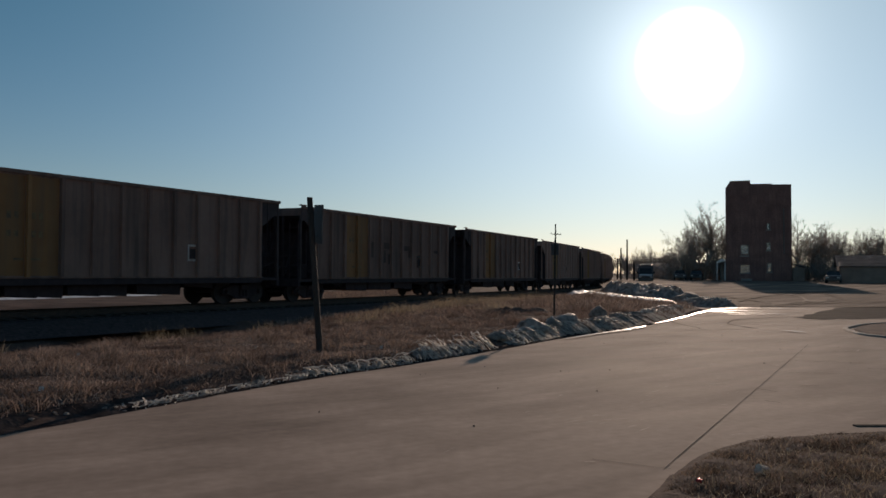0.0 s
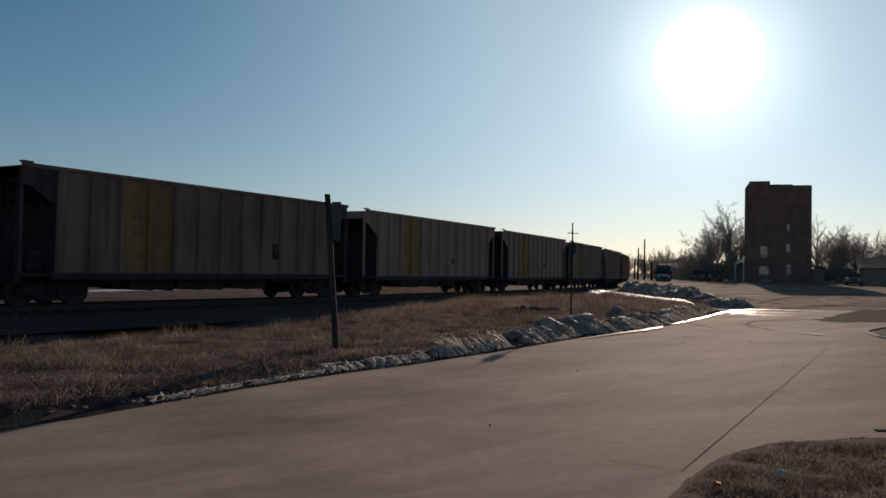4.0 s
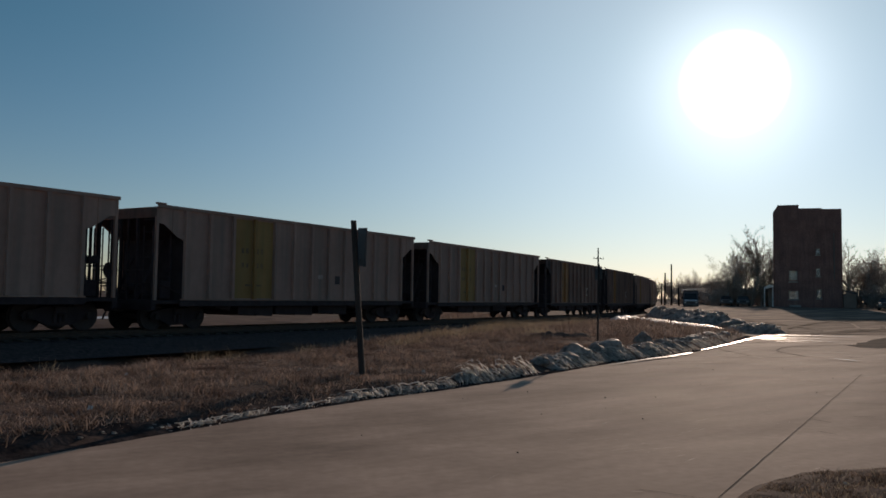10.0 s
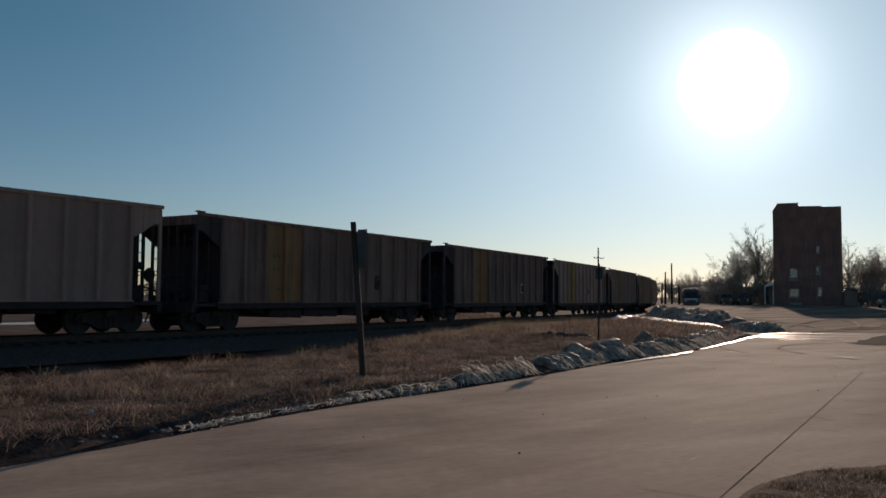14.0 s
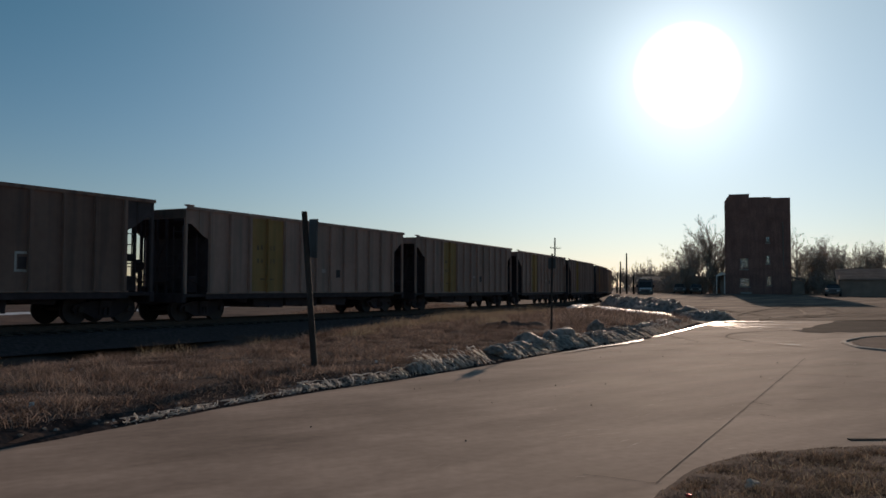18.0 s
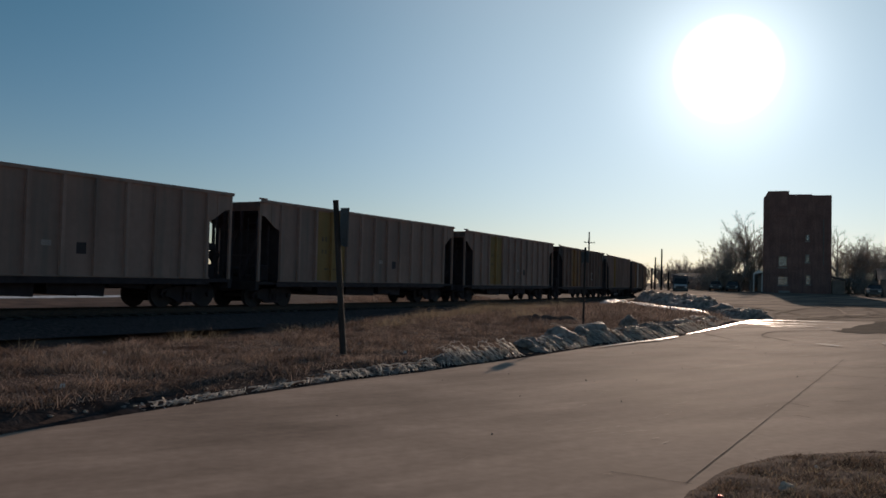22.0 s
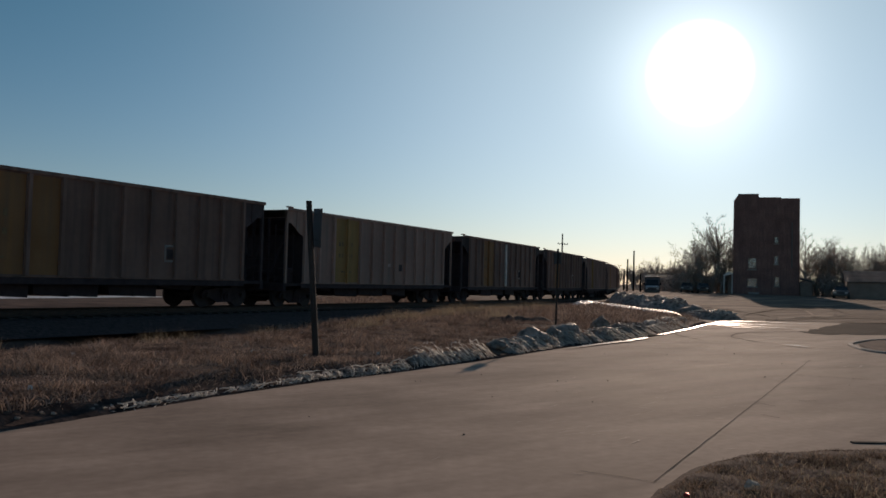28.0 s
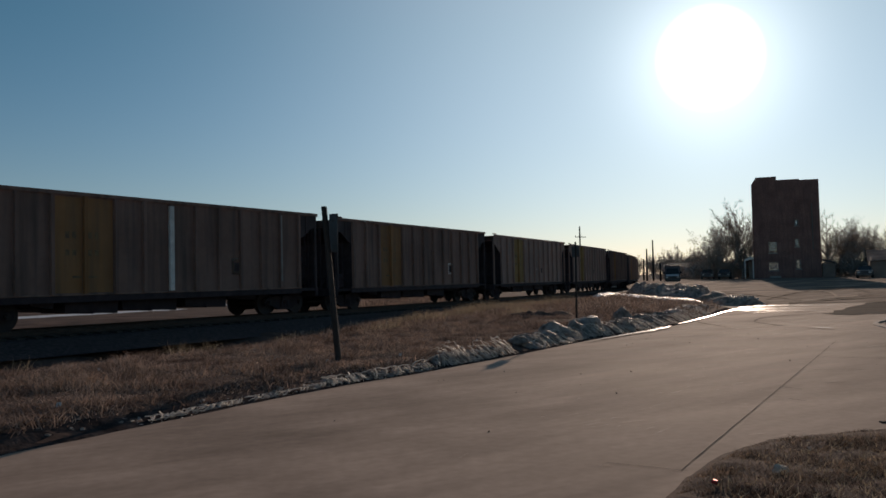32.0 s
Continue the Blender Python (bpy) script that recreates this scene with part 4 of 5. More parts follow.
    for k in range(64):
        y = 12.4 - 4.4 * rnd.random() ** 1.5
        x, _ = on_edge(y, rnd.uniform(-0.05, 0.35))
        bm = B()
        r = rnd.uniform(0.012, 0.034)
        bmesh.ops.create_icosphere(bm, subdivisions=2, radius=r)
        for v in bm.verts:
            v.co *= 1 + 0.5 * noise.noise(v.co / r * 1.3 + Vector((k, 0, 0)))
            v.co.z *= 0.6
            v.co.x *= 1.6
        ob = new("snow_lump", finish("snow_lump", bm, M_SNOW))
        ob.matrix_basis = pose(x, y, ground_z(x, y) + r * 0.25, 0, 0, rnd.uniform(0, 360))
        tagged(ob, "small clod of dirty snow along the road edge", "snow", "snow clods along the road")
    crust(banks, 900, 0.010, 0.038, 0.5, 61)
    crust([ridge], 200, 0.008, 0.025, 0.5, 62)
    crust([low], 260, 0.006, 0.022, 0.2, 65)
    crust([thin], 200, 0.008, 0.03, 0.1, 63)
    crust([end, pile], 700, 0.02, 0.09, 0.55, 64)
    # snow strips on the field beyond the track
    for k, (s0, s1, off, w) in enumerate(((-8, 22, -15, 2.2), (26, 60, -17, 3.0), (-30, 10, -24, 2.5), (64, 110, -16, 2.5))):
        heap("snow_patch", [line(s, off)[:2] for s in np.linspace(s0, s1, 10)], w, 0.10, 40.0 + k, M_ICE,
             "thin snow strip on the field beyond the track", "snow", "thin snow", lumps=0.3, n_along=40, n_across=6)


def puddle(path, seed):
    """path: (x, y, half width)"""
    p = np.array(path, float)
    n = 170
    u = np.linspace(0, len(p) - 1, n)
    cx, cy, hw = (np.interp(u, range(len(p)), p[:, k]) for k in range(3))
    dx, dy = np.gradient(cx), np.gradient(cy)
    ln = np.hypot(dx, dy)
    verts, faces = [], []
    for i in range(n):
        def ragged(z):
            return max(0.08, 1 + 0.7 * noise.noise(Vector((u[i] * 3, seed, z))) + 0.6 * noise.noise(Vector((u[i] * 10, seed, z + 2))) + 0.4 * noise.noise(Vector((u[i] * 26, seed, z + 4))))
        for off in (-hw[i] * ragged(0), hw[i] * ragged(7)):
            x, y = cx[i] + dy[i] / ln[i] * off, cy[i] - dx[i] / ln[i] * off
            verts.append((x, y, 0.62 * float(smoothstep(48, 140, y)) + 0.045 + 0.03 * float(smoothstep(37, 41, y))))
    for i in range(n - 1):
        faces.append((2 * i, 2 * i + 1, 2 * i + 3, 2 * i + 2))
    ob = new("puddle", mesh_of("puddle", verts, faces, M_WATER, True))
    tagged(ob, "shallow meltwater puddle mirroring the bright sky", "puddle", "meltwater")


def build_water():
    puddle([(2.9, 19.0, 0.015), (3.6, 20.1, 0.05), (4.3, 21.15, 0.08), (4.93, 22.0, 0.10), (5.74, 23.32, 0.10), (6.1, 24.0, 0.015)], 1)
    puddle([(6.6, 25.1, 0.01), (6.95, 25.6, 0.035), (7.86, 27.38, 0.05), (9.08, 29.7, 0.06), (10.2, 32.0, 0.06), (11.2, 33.8, 0.09), (12.4, 35.6, 0.10), (13.6, 37.6, 0.04)], 2)
    puddle([(11.0, 32.6, 0.04), (11.6, 32.6, 0.14), (12.2, 32.3, 0.12), (13.0, 31.9, 0.12), (13.9, 31.3, 0.015)], 3)
    puddle([(12.0, 35.6, 0.12), (13.6, 37.0, 0.30), (15.0, 36.7, 0.20), (16.4, 35.8, 0.02)], 4)
    puddle([(11.2, 33.6, 0.12), (12.6, 34.3, 0.22), (13.6, 34.1, 0.12), (14.6, 33.8, 0.02)], 6)
    puddle([(11.0, 31.0, 0.02), (11.8, 31.2, 0.09), (12.6, 30.9, 0.02)], 8)
    puddle([(9.42, 22.45, 0.015), (9.65, 22.1, 0.10), (9.82, 21.7, 0.015)], 5)


def build_joints():
    """Tarred joints let into the concrete."""
    def joint(p, q, w):
        p, q = Vector((*p, 0)), Vector((*q, 0))
        d = (q - p)
        n = Vector((d.y, -d.x, 0)).normalized()
        k = 40
        verts, faces = [], []
        for i in range(k + 1):
            c = p + d * i / k + n * 0.008 * noise.noise(Vector((i * 0.9, p.x, 0)))
            ww = w * (1 + 0.6 * noise.noise(Vector((i * 1.7, p.y, 5))))
            verts += [(*(c - n * ww)[:2], 0.017), (*(c + n * ww)[:2], 0.017)]
        for i in range(k):
            faces.append((2 * i, 2 * i + 1, 2 * i + 3, 2 * i + 2))
        ob = new("road_joint", mesh_of("road_joint", verts, faces, M_JOINT))
        tagged(ob, "dark tarred joint in the concrete road", "road joint", kind="structure")
    joint((1.81, 6.55), (8.3, 18.2), 0.0048)
    joint((1.86, 6.54), (1.28, 6.86), 0.004)
    joint((4.36, 11.2), (4.52, 10.84), 0.007)
    joint((4.05, 10.12), (4.19, 9.9), 0.008)
    joint((5.08, 11.43), (5.38, 11.46), 0.009)
    joint((6.5, 14.77), (7.6, 14.4), 0.009)
    joint((7.2, 13.59), (8.1, 13.4), 0.008)
    joint((5.6, 13.0), (6.3, 12.85), 0.008)


def build_island():
    t = thing("kerb_island", "curved concrete kerb round a low traffic island", "kerb", kind="structure")
    pts = [(24, 28.95), (17, 27.35), (13.6, 25.93), (11.6, 23.49), (10.9, 20.97), (11.6, 18.96), (14.5, 17.45), (19, 16.78), (26, 16.78)]
    p = np.array(pts)
    u = np.linspace(0, len(p) - 1, 49)
    x, y = np.interp(u, range(len(p)), p[:, 0]), np.interp(u, range(len(p)), p[:, 1])
    for _ in range(3):
        x[1:-1], y[1:-1] = (x[:-2] + 2 * x[1:-1] + x[2:]) / 4, (y[:-2] + 2 * y[1:-1] + y[2:]) / 4
    c = np.array([20, 22.7])
    verts, faces = [], []
    for i in range(len(u)):
        q = np.array([x[i], y[i]])
        d = (c - q) / np.linalg.norm(c - q)
        for off, z in ((0, 0.0), (0.03, 0.045), (0.06, 0.06), (0.17, 0.06), (0.18, 0.03)):
            verts.append((*(q + d * off), z))
    for i in range(len(u) - 1):
        for j in range(4):
            a = i * 5 + j
            faces.append((a, a + 1, a + 6, a + 5))
    part("kerb", mesh_of("kerb", verts, faces, M_KERB), M_KERB, t)
    verts = [(float(a + (20 - a) * 0.04), float(b + (22.7 - b) * 0.04), 0.035) for a, b in zip(x, y)] + [(26, 22.7, 0.12)]
    n = len(verts) - 1
    part("island_soil", mesh_of("island_soil", verts, [(i + 1, i, n) for i in range(n - 1)], M_SOIL), M_SOIL, t)


CORNER = [(0.2, 2.52), (0.9, 4.45), (1.4, 5.55), (1.74, 6.21), (2.34, 7.11), (2.94, 7.62), (3.72, 7.9), (4.46, 8.07), (7, 8.31), (12, 8.39)]


def corner_edge_y(x):
    return np.interp(x, [c[0] for c in CORNER], [c[1] for c in CORNER])


def build_corner():
    xs = np.concatenate([np.linspace(0.2, 5.2, 90), np.linspace(5.4, 12, 20)])
    verts, faces = [], []
    rows = 46
    for x in xs:
        top = float(corner_edge_y(x)) + 0.05 * noise.noise(Vector((x * 4, 0, 2))) + 0.03 * noise.noise(Vector((x * 15, 0, 2)))
        for j in range(rows):
            y = top - (top - 1.9) * (j / (rows - 1)) ** 1.3
            d = top - y
            z = 0.03 + 0.07 * float(smoothstep(0, 0.35, d)) + 0.05 * float(smoothstep(0.4, 2, d)) + (0.03 * noise.noise(Vector((x * 2.5, y * 2.5, 0))) + 0.015 * noise.noise(Vector((x * 9, y * 9, 0)))) * float(smoothstep(0, 0.2, d))
            verts.append((x, y, z))
    for i in range(len(xs) - 1):
        for j in range(rows - 1):
            a = i * rows + j
            faces.append((a, a + 1, a + rows + 1, a + rows))
    ob = new("grass_corner", mesh_of("grass_corner", verts, faces, M_SOIL, True))
    tagged(ob, "raised corner of brown dormant turf beside the road", "ground", kind="structure")


def rock(name, x, y, z, r, seed, mat, label):
    bm = B()
    bmesh.ops.create_icosphere(bm, subdivisions=3, radius=r)
    for v in bm.verts:
        q = v.co / r
        v.co *= 1 + 0.45 * noise.noise(q * 1.1 + Vector((seed, 0, 0))) + 0.15 * noise.noise(q * 3.5 + Vector((seed, 0, 0)))
        v.co.z *= 0.85
    ob = new(name, finish(name, bm, mat))
    ob.matrix_basis = pose(x, y, z + r * 0.5, 0, 0, seed * 40)
    tagged(ob, label, "rock")


def build_small():
    rock("rock", 2.39, 6.02, 0.10, 0.058, 3, M_ROCK, "pale broken rock lying in the dry grass")
    rnd = random.Random(12)
    for k in range(5):
        x = rnd.uniform(2.4, 4.4)
        y = rnd.uniform(5.2, float(corner_edge_y(x)) - 0.4)
        rock("stone", x, y, 0.10, rnd.uniform(0.012, 0.025), 5 + k, M_ROCK, "small pale stone in the dry grass")
    t = thing("tin_can", "crushed red tin can lying in the dry grass", "can", pose(1.84, 5.74, 0.125, 84, 20, 30))
    part("can_body", rod(B(), (0, 0, -0.022), (0, 0, 0.022), 0.018, 0.012, 14), M_RED, t)
    part("can_lid", rod(B(), (0, 0, 0.022), (0, 0, 0.024), 0.011, 0.010, 14), M_STEEL, t)
    t = thing("drain_inlet", "dark steel kerb drain inlet at the edge of the turf", "drain", pose(4.95, 8.47, 0.0, 0, 0, 2))
    bm = B()
    box(bm, -0.62, 0.9, -0.035, 0.035, 0.012, 0.026, 0.005)
    part("inlet_plate", bm, M_JOINT, t)
    for k in range(14):
        y = rnd.uniform(9.0, 20.0)
        x = float(edge_x(y)) - rnd.uniform(0.8, 6.5)
        me = mesh_of("paper_scrap", [(-0.03, -0.02, 0), (0.035, -0.022, 0.012), (0.03, 0.02, 0.03), (-0.028, 0.024, 0.02), (-0.03, -0.02, 0.002), (0.035, -0.022, 0.014), (0.03, 0.02, 0.032), (-0.028, 0.024, 0.022)],
                     [(3, 2, 1, 0), (4, 5, 6, 7), (0, 1, 5, 4), (1, 2, 6, 5), (2, 3, 7, 6), (3, 0, 4, 7)], M_WHITE)
        ob = new("paper_scrap", me)
        ob.matrix_basis = pose(x, y, ground_z(x, y) + 0.03, rnd.uniform(20, 80), 0, rnd.uniform(0, 360))
        tagged(ob, "small pale scrap of litter caught in the grass", "litter", "litter on the verge")
    for k in range(60):
        x = rnd.uniform(-3.6, 12)
        y = rnd.uniform(7.5, 25)
        if x < float(edge_x(y)) + 0.4 or y < float(corner_edge_y(max(0.2, x))) + 0.3:
            continue
        rock("pebble", x, y, 0.012, rnd.uniform(0.005, 0.012), 30 + k, M_JOINT, "tiny dark pebble on the concrete")


def build_tracks():
    """Wheel marks in the dust of the lot and the junction."""
    def track(pts, w, mat, label):
        p = np.array(pts, float)
        u = np.linspace(0, len(p) - 1, 60)
        x, y = np.interp(u, range(len(p)), p[:, 0]), np.interp(u, range(len(p)), p[:, 1])
        for _ in range(14):
            x[1:-1], y[1:-1] = (x[:-2] + 2 * x[1:-1] + x[2:]) / 4, (y[:-2] + 2 * y[1:-1] + y[2:]) / 4
        dx, dy = np.gradient(x), np.gradient(y)
        ln = np.hypot(dx, dy)
        verts, faces = [], []
        for i in range(60):
            ww = w * (0.8 + 0.6 * noise.noise(Vector((u[i] * 4, w * 9, p[0, 0])))) * min(1, i / 6, (59 - i) / 6)
            z = 0.62 * float(smoothstep(40, 117, y[i])) + (0.021 if y[i] < 39.3 else 0.055)
            verts += [(x[i] - dy[i] / ln[i] * ww, y[i] + dx[i] / ln[i] * ww, z), (x[i] + dy[i] / ln[i] * ww, y[i] - dx[i] / ln[i] * ww, z)]
        for i in range(59):
            faces.append((2 * i, 2 * i + 1, 2 * i + 3, 2 * i + 2))
        tagged(new("tyre_track", mesh_of("tyre_track", verts, faces, mat)), label, "tyre track", kind="structure")
    dark, pale = "faint dark tyre track in the dust", "faint pale tyre track in the dust"
    track([(9.2, 23.0), (9.0, 25.5), (10.2, 28), (13, 30), (18, 32)], 0.05, M_TRACK, dark)
    track([(7.6, 23.2), (7.4, 26.2), (8.8, 29.4), (12, 32), (17, 34.4)], 0.04, M_TRACK, dark)
    track([(13.5, 36.5), (16, 44), (16.5, 54), (14.5, 66)], 0.25, M_TRACK, dark)
    track([(14.5, 36.5), (18, 44), (19, 54), (18, 68)], 0.25, M_TRACK, dark)
    track([(16, 40), (21, 46), (25, 56), (27, 75)], 0.10, M_DUST, pale)
    track([(17.4, 41), (20, 44), (23, 47.5), (25, 52)], 0.12, M_TRACK, dark)
    track([(15, 42), (19, 50), (24, 58), (33, 66)], 0.2, M_TRACK, dark)
    track([(19, 42), (25, 50), (29, 60), (30, 76)], 0.2, M_TRACK, dark)
    track([(17, 41), (23, 45), (32, 48), (45, 50)], 0.25, M_TRACK, dark)
    track([(18, 43), (24, 48), (33, 52), (48, 55)], 0.12, M_DUST, pale)


def build_scrapes():
    """Short pale scuffs that the plough left on the concrete, joined in one mesh."""
    rnd = random.Random(77)
    verts, faces = [], []
    for k in range(190):
        near = k < 110
        if near:
            u = rnd.random()
            x, y, turn = 1.3 + 4.6 * u + rnd.gauss(0, 0.7), 7.9 + 9.5 * u + rnd.gauss(0, 0.8), rnd.gauss(50, 14)
        else:
            x, y, turn = rnd.uniform(4.5, 12), rnd.uniform(16, 27), rnd.gauss(72, 12)
        if x < float(edge_x(y)) + 0.8:
            continue
        ln, w = rnd.uniform(0.06, 0.4) * (1 if near else 2.6), rnd.uniform(0.003, 0.010) * (1 if near else 2.2)
        dx, dy = math.sin(radians(turn)), math.cos(radians(turn))
        b = len(verts)
        for i in range(6):
            f = i / 5
            ww = w * math.sin(math.pi * min(0.98, max(0.04, f))) * rnd.uniform(0.5, 1.3)
            cx, cy = x + dx * ln * f, y + dy * ln * f + 0.04 * ln * noise.noise(Vector((f * 3, k, 0)))
            verts += [(cx - dy * ww, cy + dx * ww, 0.0175), (cx + dy * ww, cy - dx * ww, 0.0175)]
        for i in range(5):
            faces.append((b + 2 * i, b + 2 * i + 1, b + 2 * i + 3, b + 2 * i + 2))
    tagged(new("road_scuffs", mesh_of("road_scuffs", verts, faces, M_SCUFF)), "faint pale scrapes across the worn concrete", "scuff marks", kind="stuff")


def blades(name, pts, heights, widths, mat, label, category, seed, bend=0.6):
    """Grass: each blade two tapering quads, in one mesh."""
    rg = np.random.default_rng(seed)
    n = len(pts)
    ang = rg.uniform(0, 2 * np.pi, n)
    lean = rg.uniform(0.1, bend, n) * heights
    la = rg.uniform(0, 2 * np.pi, n)
    side = np.column_stack([np.cos(ang), np.sin(ang), np.zeros(n)]) * widths[:, None] / 2
    tip = np.column_stack([np.cos(la) * lean, np.sin(la) * lean, heights])
    mid = tip * np.array([0.4, 0.4, 0.6])
    V = np.empty((n, 5, 3))
    V[:, 0], V[:, 1] = pts - side, pts + side
    V[:, 2], V[:, 3] = pts + mid + side * 0.7, pts + mid - side * 0.7
    V[:, 4] = pts + tip
    me = bpy.data.meshes.new(name)
    me.vertices.add(n * 5)
    me.vertices.foreach_set("co", V.ravel())
    base = np.arange(n)[:, None] * 5
    loops = np.concatenate([base + [0, 1, 2, 3], base + [3, 2, 4]], 1).ravel()
    me.loops.add(len(loops))
    me.loops.foreach_set("vertex_index", loops)
    starts = (np.arange(n)[:, None] * 7 + [0, 4]).ravel()
    me.polygons.add(2 * n)
    me.polygons.foreach_set("loop_start", starts)
    me.update(calc_edges=True)
    me.materials.append(mat)
    ob = new(name, me)
    return tagged(ob, label, category, kind="stuff")


def build_grass():
    rg = np.random.default_rng(5)

    def verge(n, y0, y1, deep, power):
        y = y0 + (y1 - y0) * rg.random(n) ** power
        d = 0.16 + 0.22 * smoothstep(11.0, 8.0, y) * rg.random(n) ** 0.4 + rg.random(n) ** 0.8 * deep
        x = edge_x(y) - d / 0.88
        near = np.full(n, 1e9)
        for k in range(140, 260):
            near = np.minimum(near, (x - LINE_P[k, 0]) ** 2 + (y - LINE_P[k, 1]) ** 2)
        keep = near > 3.4 ** 2
        return x[keep], y[keep]

    x, y = verge(400000, 6.7, 30, 12, 1.45)
    patch = np.array([noise.noise(Vector((a / 0.8, b / 0.8, 0))) + 0.6 * noise.noise(Vector((a / 2.6, b / 2.6, 4))) for a, b in zip(x, y)])
    keep = rg.random(len(x)) < np.clip(0.66 + patch * 1.2, 0.3, 1)
    x, y, patch = x[keep], y[keep], patch[keep]
    z = terrain(x, y) - 0.02
    h = (0.035 + 0.11 * rg.random(len(x)) ** 2) * (1 + 1.3 * np.clip(patch, -0.5, 1))
    blades("dry_grass", np.column_stack([x, y, z]), h, np.full(len(x), 0.014), M_GRASS, "matted dry brown winter grass on the verge", "grass", 1, 2.0)
    # a short matted layer under the longer grass
    x, y = verge(230000, 6.7, 24, 10, 1.6)
    z = terrain(x, y) - 0.015
    blades("matted_grass", np.column_stack([x, y, z]), 0.02 + 0.035 * rg.random(len(x)), np.full(len(x), 0.017), M_GRASS, "short flattened mat of dead grass on the verge", "grass", 7, 3.0)
    x, y = verge(60000, 28.5, 68, 18, 1.4)
    z = terrain(x, y) - 0.02
    h = 0.08 + 0.2 * rg.random(len(x)) ** 2
    blades("dry_grass", np.column_stack([x, y, z]), h, np.full(len(x), 0.03), M_GRASS, "dry brown winter grass farther along the verge", "grass", 2, 1.2)
    # taller weeds by the track
    spots = [(-6.4, 18.0, 0.55, 330), (-8.9, 16.0, 0.5, 90), (-5.9, 18.6, 0.4, 120), (-5.6, 25.17, 0.5, 300), (-1.7, 31.7, 1.5, 1300), (-0.2, 34.6, 1.3, 900), (0.9, 38.0, 1.8, 1500),
             (2.6, 42.5, 2.2, 1300), (1.9, 29.6, 0.9, 500), (-2.9, 28.4, 1.1, 400), (5.0, 45.6, 2.2, 900)]
    P, H = [], []
    for cx, cy, r, n in spots:
        a = rg.normal(0, r * 0.5, (n, 2))
        xx, yy = cx + a[:, 0], cy + a[:, 1]
        P.append(np.column_stack([xx, yy, terrain(xx, yy) - 0.03]))
        H.append((0.2 + 0.5 * rg.random(n) ** 1.5) * np.exp(-(a ** 2).sum(1) / (r * r)) + 0.12)
    P, H = np.concatenate(P), np.concatenate(H)
    blades("tall_weeds", P, H * 0.8, np.full(len(P), 0.010), M_WEED, "clumps of tall straw-coloured dead weeds near the track", "weeds", 3, 1.1)
    # turf corner close to the camera
    n = 95000
    x = rg.uniform(0.9, 7.0, n)
    ytop = corner_edge_y(x)
    y = ytop - 0.02 - rg.random(n) * 4.2
    keep = y > 3.9
    x, y, ytop = x[keep], y[keep], ytop[keep]
    patch = np.array([noise.noise(Vector((a / 0.35, b / 0.35, 2))) for a, b in zip(x, y)])
    d = ytop - y
    z = 0.03 + 0.07 * smoothstep(0, 0.35, d) + 0.05 * smoothstep(0.4, 2, d) - 0.015
    h = (0.016 + 0.05 * rg.random(len(x)) ** 2) * (1 + 1.1 * np.clip(patch, -0.5, 1)) * (0.32 + 0.68 * smoothstep(0.0, 0.7, d))
    blades("dry_grass", np.column_stack([x, y, z]), h, np.full(len(x), 0.007), M_TURF, "short dry brown turf at the road corner", "grass", 4, 2.2)
    # pale straw lying loose in the turf
    n = 6500
    x = rg.uniform(1.4, 6.5, n)
    y = corner_edge_y(x) - 0.25 - rg.random(n) ** 0.7 * 3.2
    keep = (y > 3.9) & (rg.random(n) < 0.25 + 0.75 * smoothstep(0.3, 1.3, corner_edge_y(x) - y))
    x, y = x[keep], y[keep]
    d = corner_edge_y(x) - y
    z = 0.055 + 0.07 * smoothstep(0, 0.35, d) + 0.05 * smoothstep(0.4, 2, d)
    blades("loose_straw", np.column_stack([x, y, z]), 0.015 + 0.04 * rg.random(len(x)), np.full(len(x), 0.0065), M_WEED, "pale loose straw scattered over the turf", "straw", 6, 2.6)


build_sign_post()
build_stake()
utility_pole(17.7, 125.85, 9.2, 2.4, 0, 40)
utility_pole(26.1, 117.46, 5.7, 0, 0.5)
utility_pole(27.05, 117.46, 6.9, 0, 0)
utility_pole(26.9, 112.43, 3.2, 0, -1)
utility_pole(27.8, 127.53, 4.4, 0, 1)
build_snow()
build_water()
build_joints()
build_tracks()
build_scrapes()
build_island()
build_corner()
build_small()
build_grass()


# ---- buildings ----
def wall_with_openings(bm, x0, x1, z0, z1, y0, y1, holes):
    """A wall between y0 and y1 with rectangular holes (xa, xb, za, zb) right through it."""
    xs = sorted({x0, x1, *[h[0] for h in holes], *[h[1] for h in holes]})
    zs = sorted({z0, z1, *[h[2] for h in holes], *[h[3] for h in holes]})
    grid = {}

    def vert(i, j, y):
        if (i, j, y) not in grid:
            grid[i, j, y] = bm.verts.new((xs[i], y, zs[j]))
        return grid[i, j, y]

    cells = {(i, j) for i in range(len(xs) - 1) for j in range(len(zs) - 1)
             if not any(h[0] < (xs[i] + xs[i + 1]) / 2 < h[1] and h[2] < (zs[j] + zs[j + 1]) / 2 < h[3] for h in holes)}
    for i, j in cells:
        q = ((i, j), (i + 1, j), (i + 1, j + 1), (i, j + 1))
        bm.faces.new([vert(a, b, y0) for a, b in q])
        bm.faces.new([vert(a, b, y1) for a, b in q[::-1]])
        for n, (di, dj) in enumerate(((0, -1), (1, 0), (0, 1), (-1, 0))):
            if (i + di, j + dj) not in cells:
                (a, b), (c, d) = q[n], q[(n + 1) % 4]
                bm.faces.new((vert(c, d, y0), vert(a, b, y0), vert(a, b, y1), vert(c, d, y1)))
    return bm


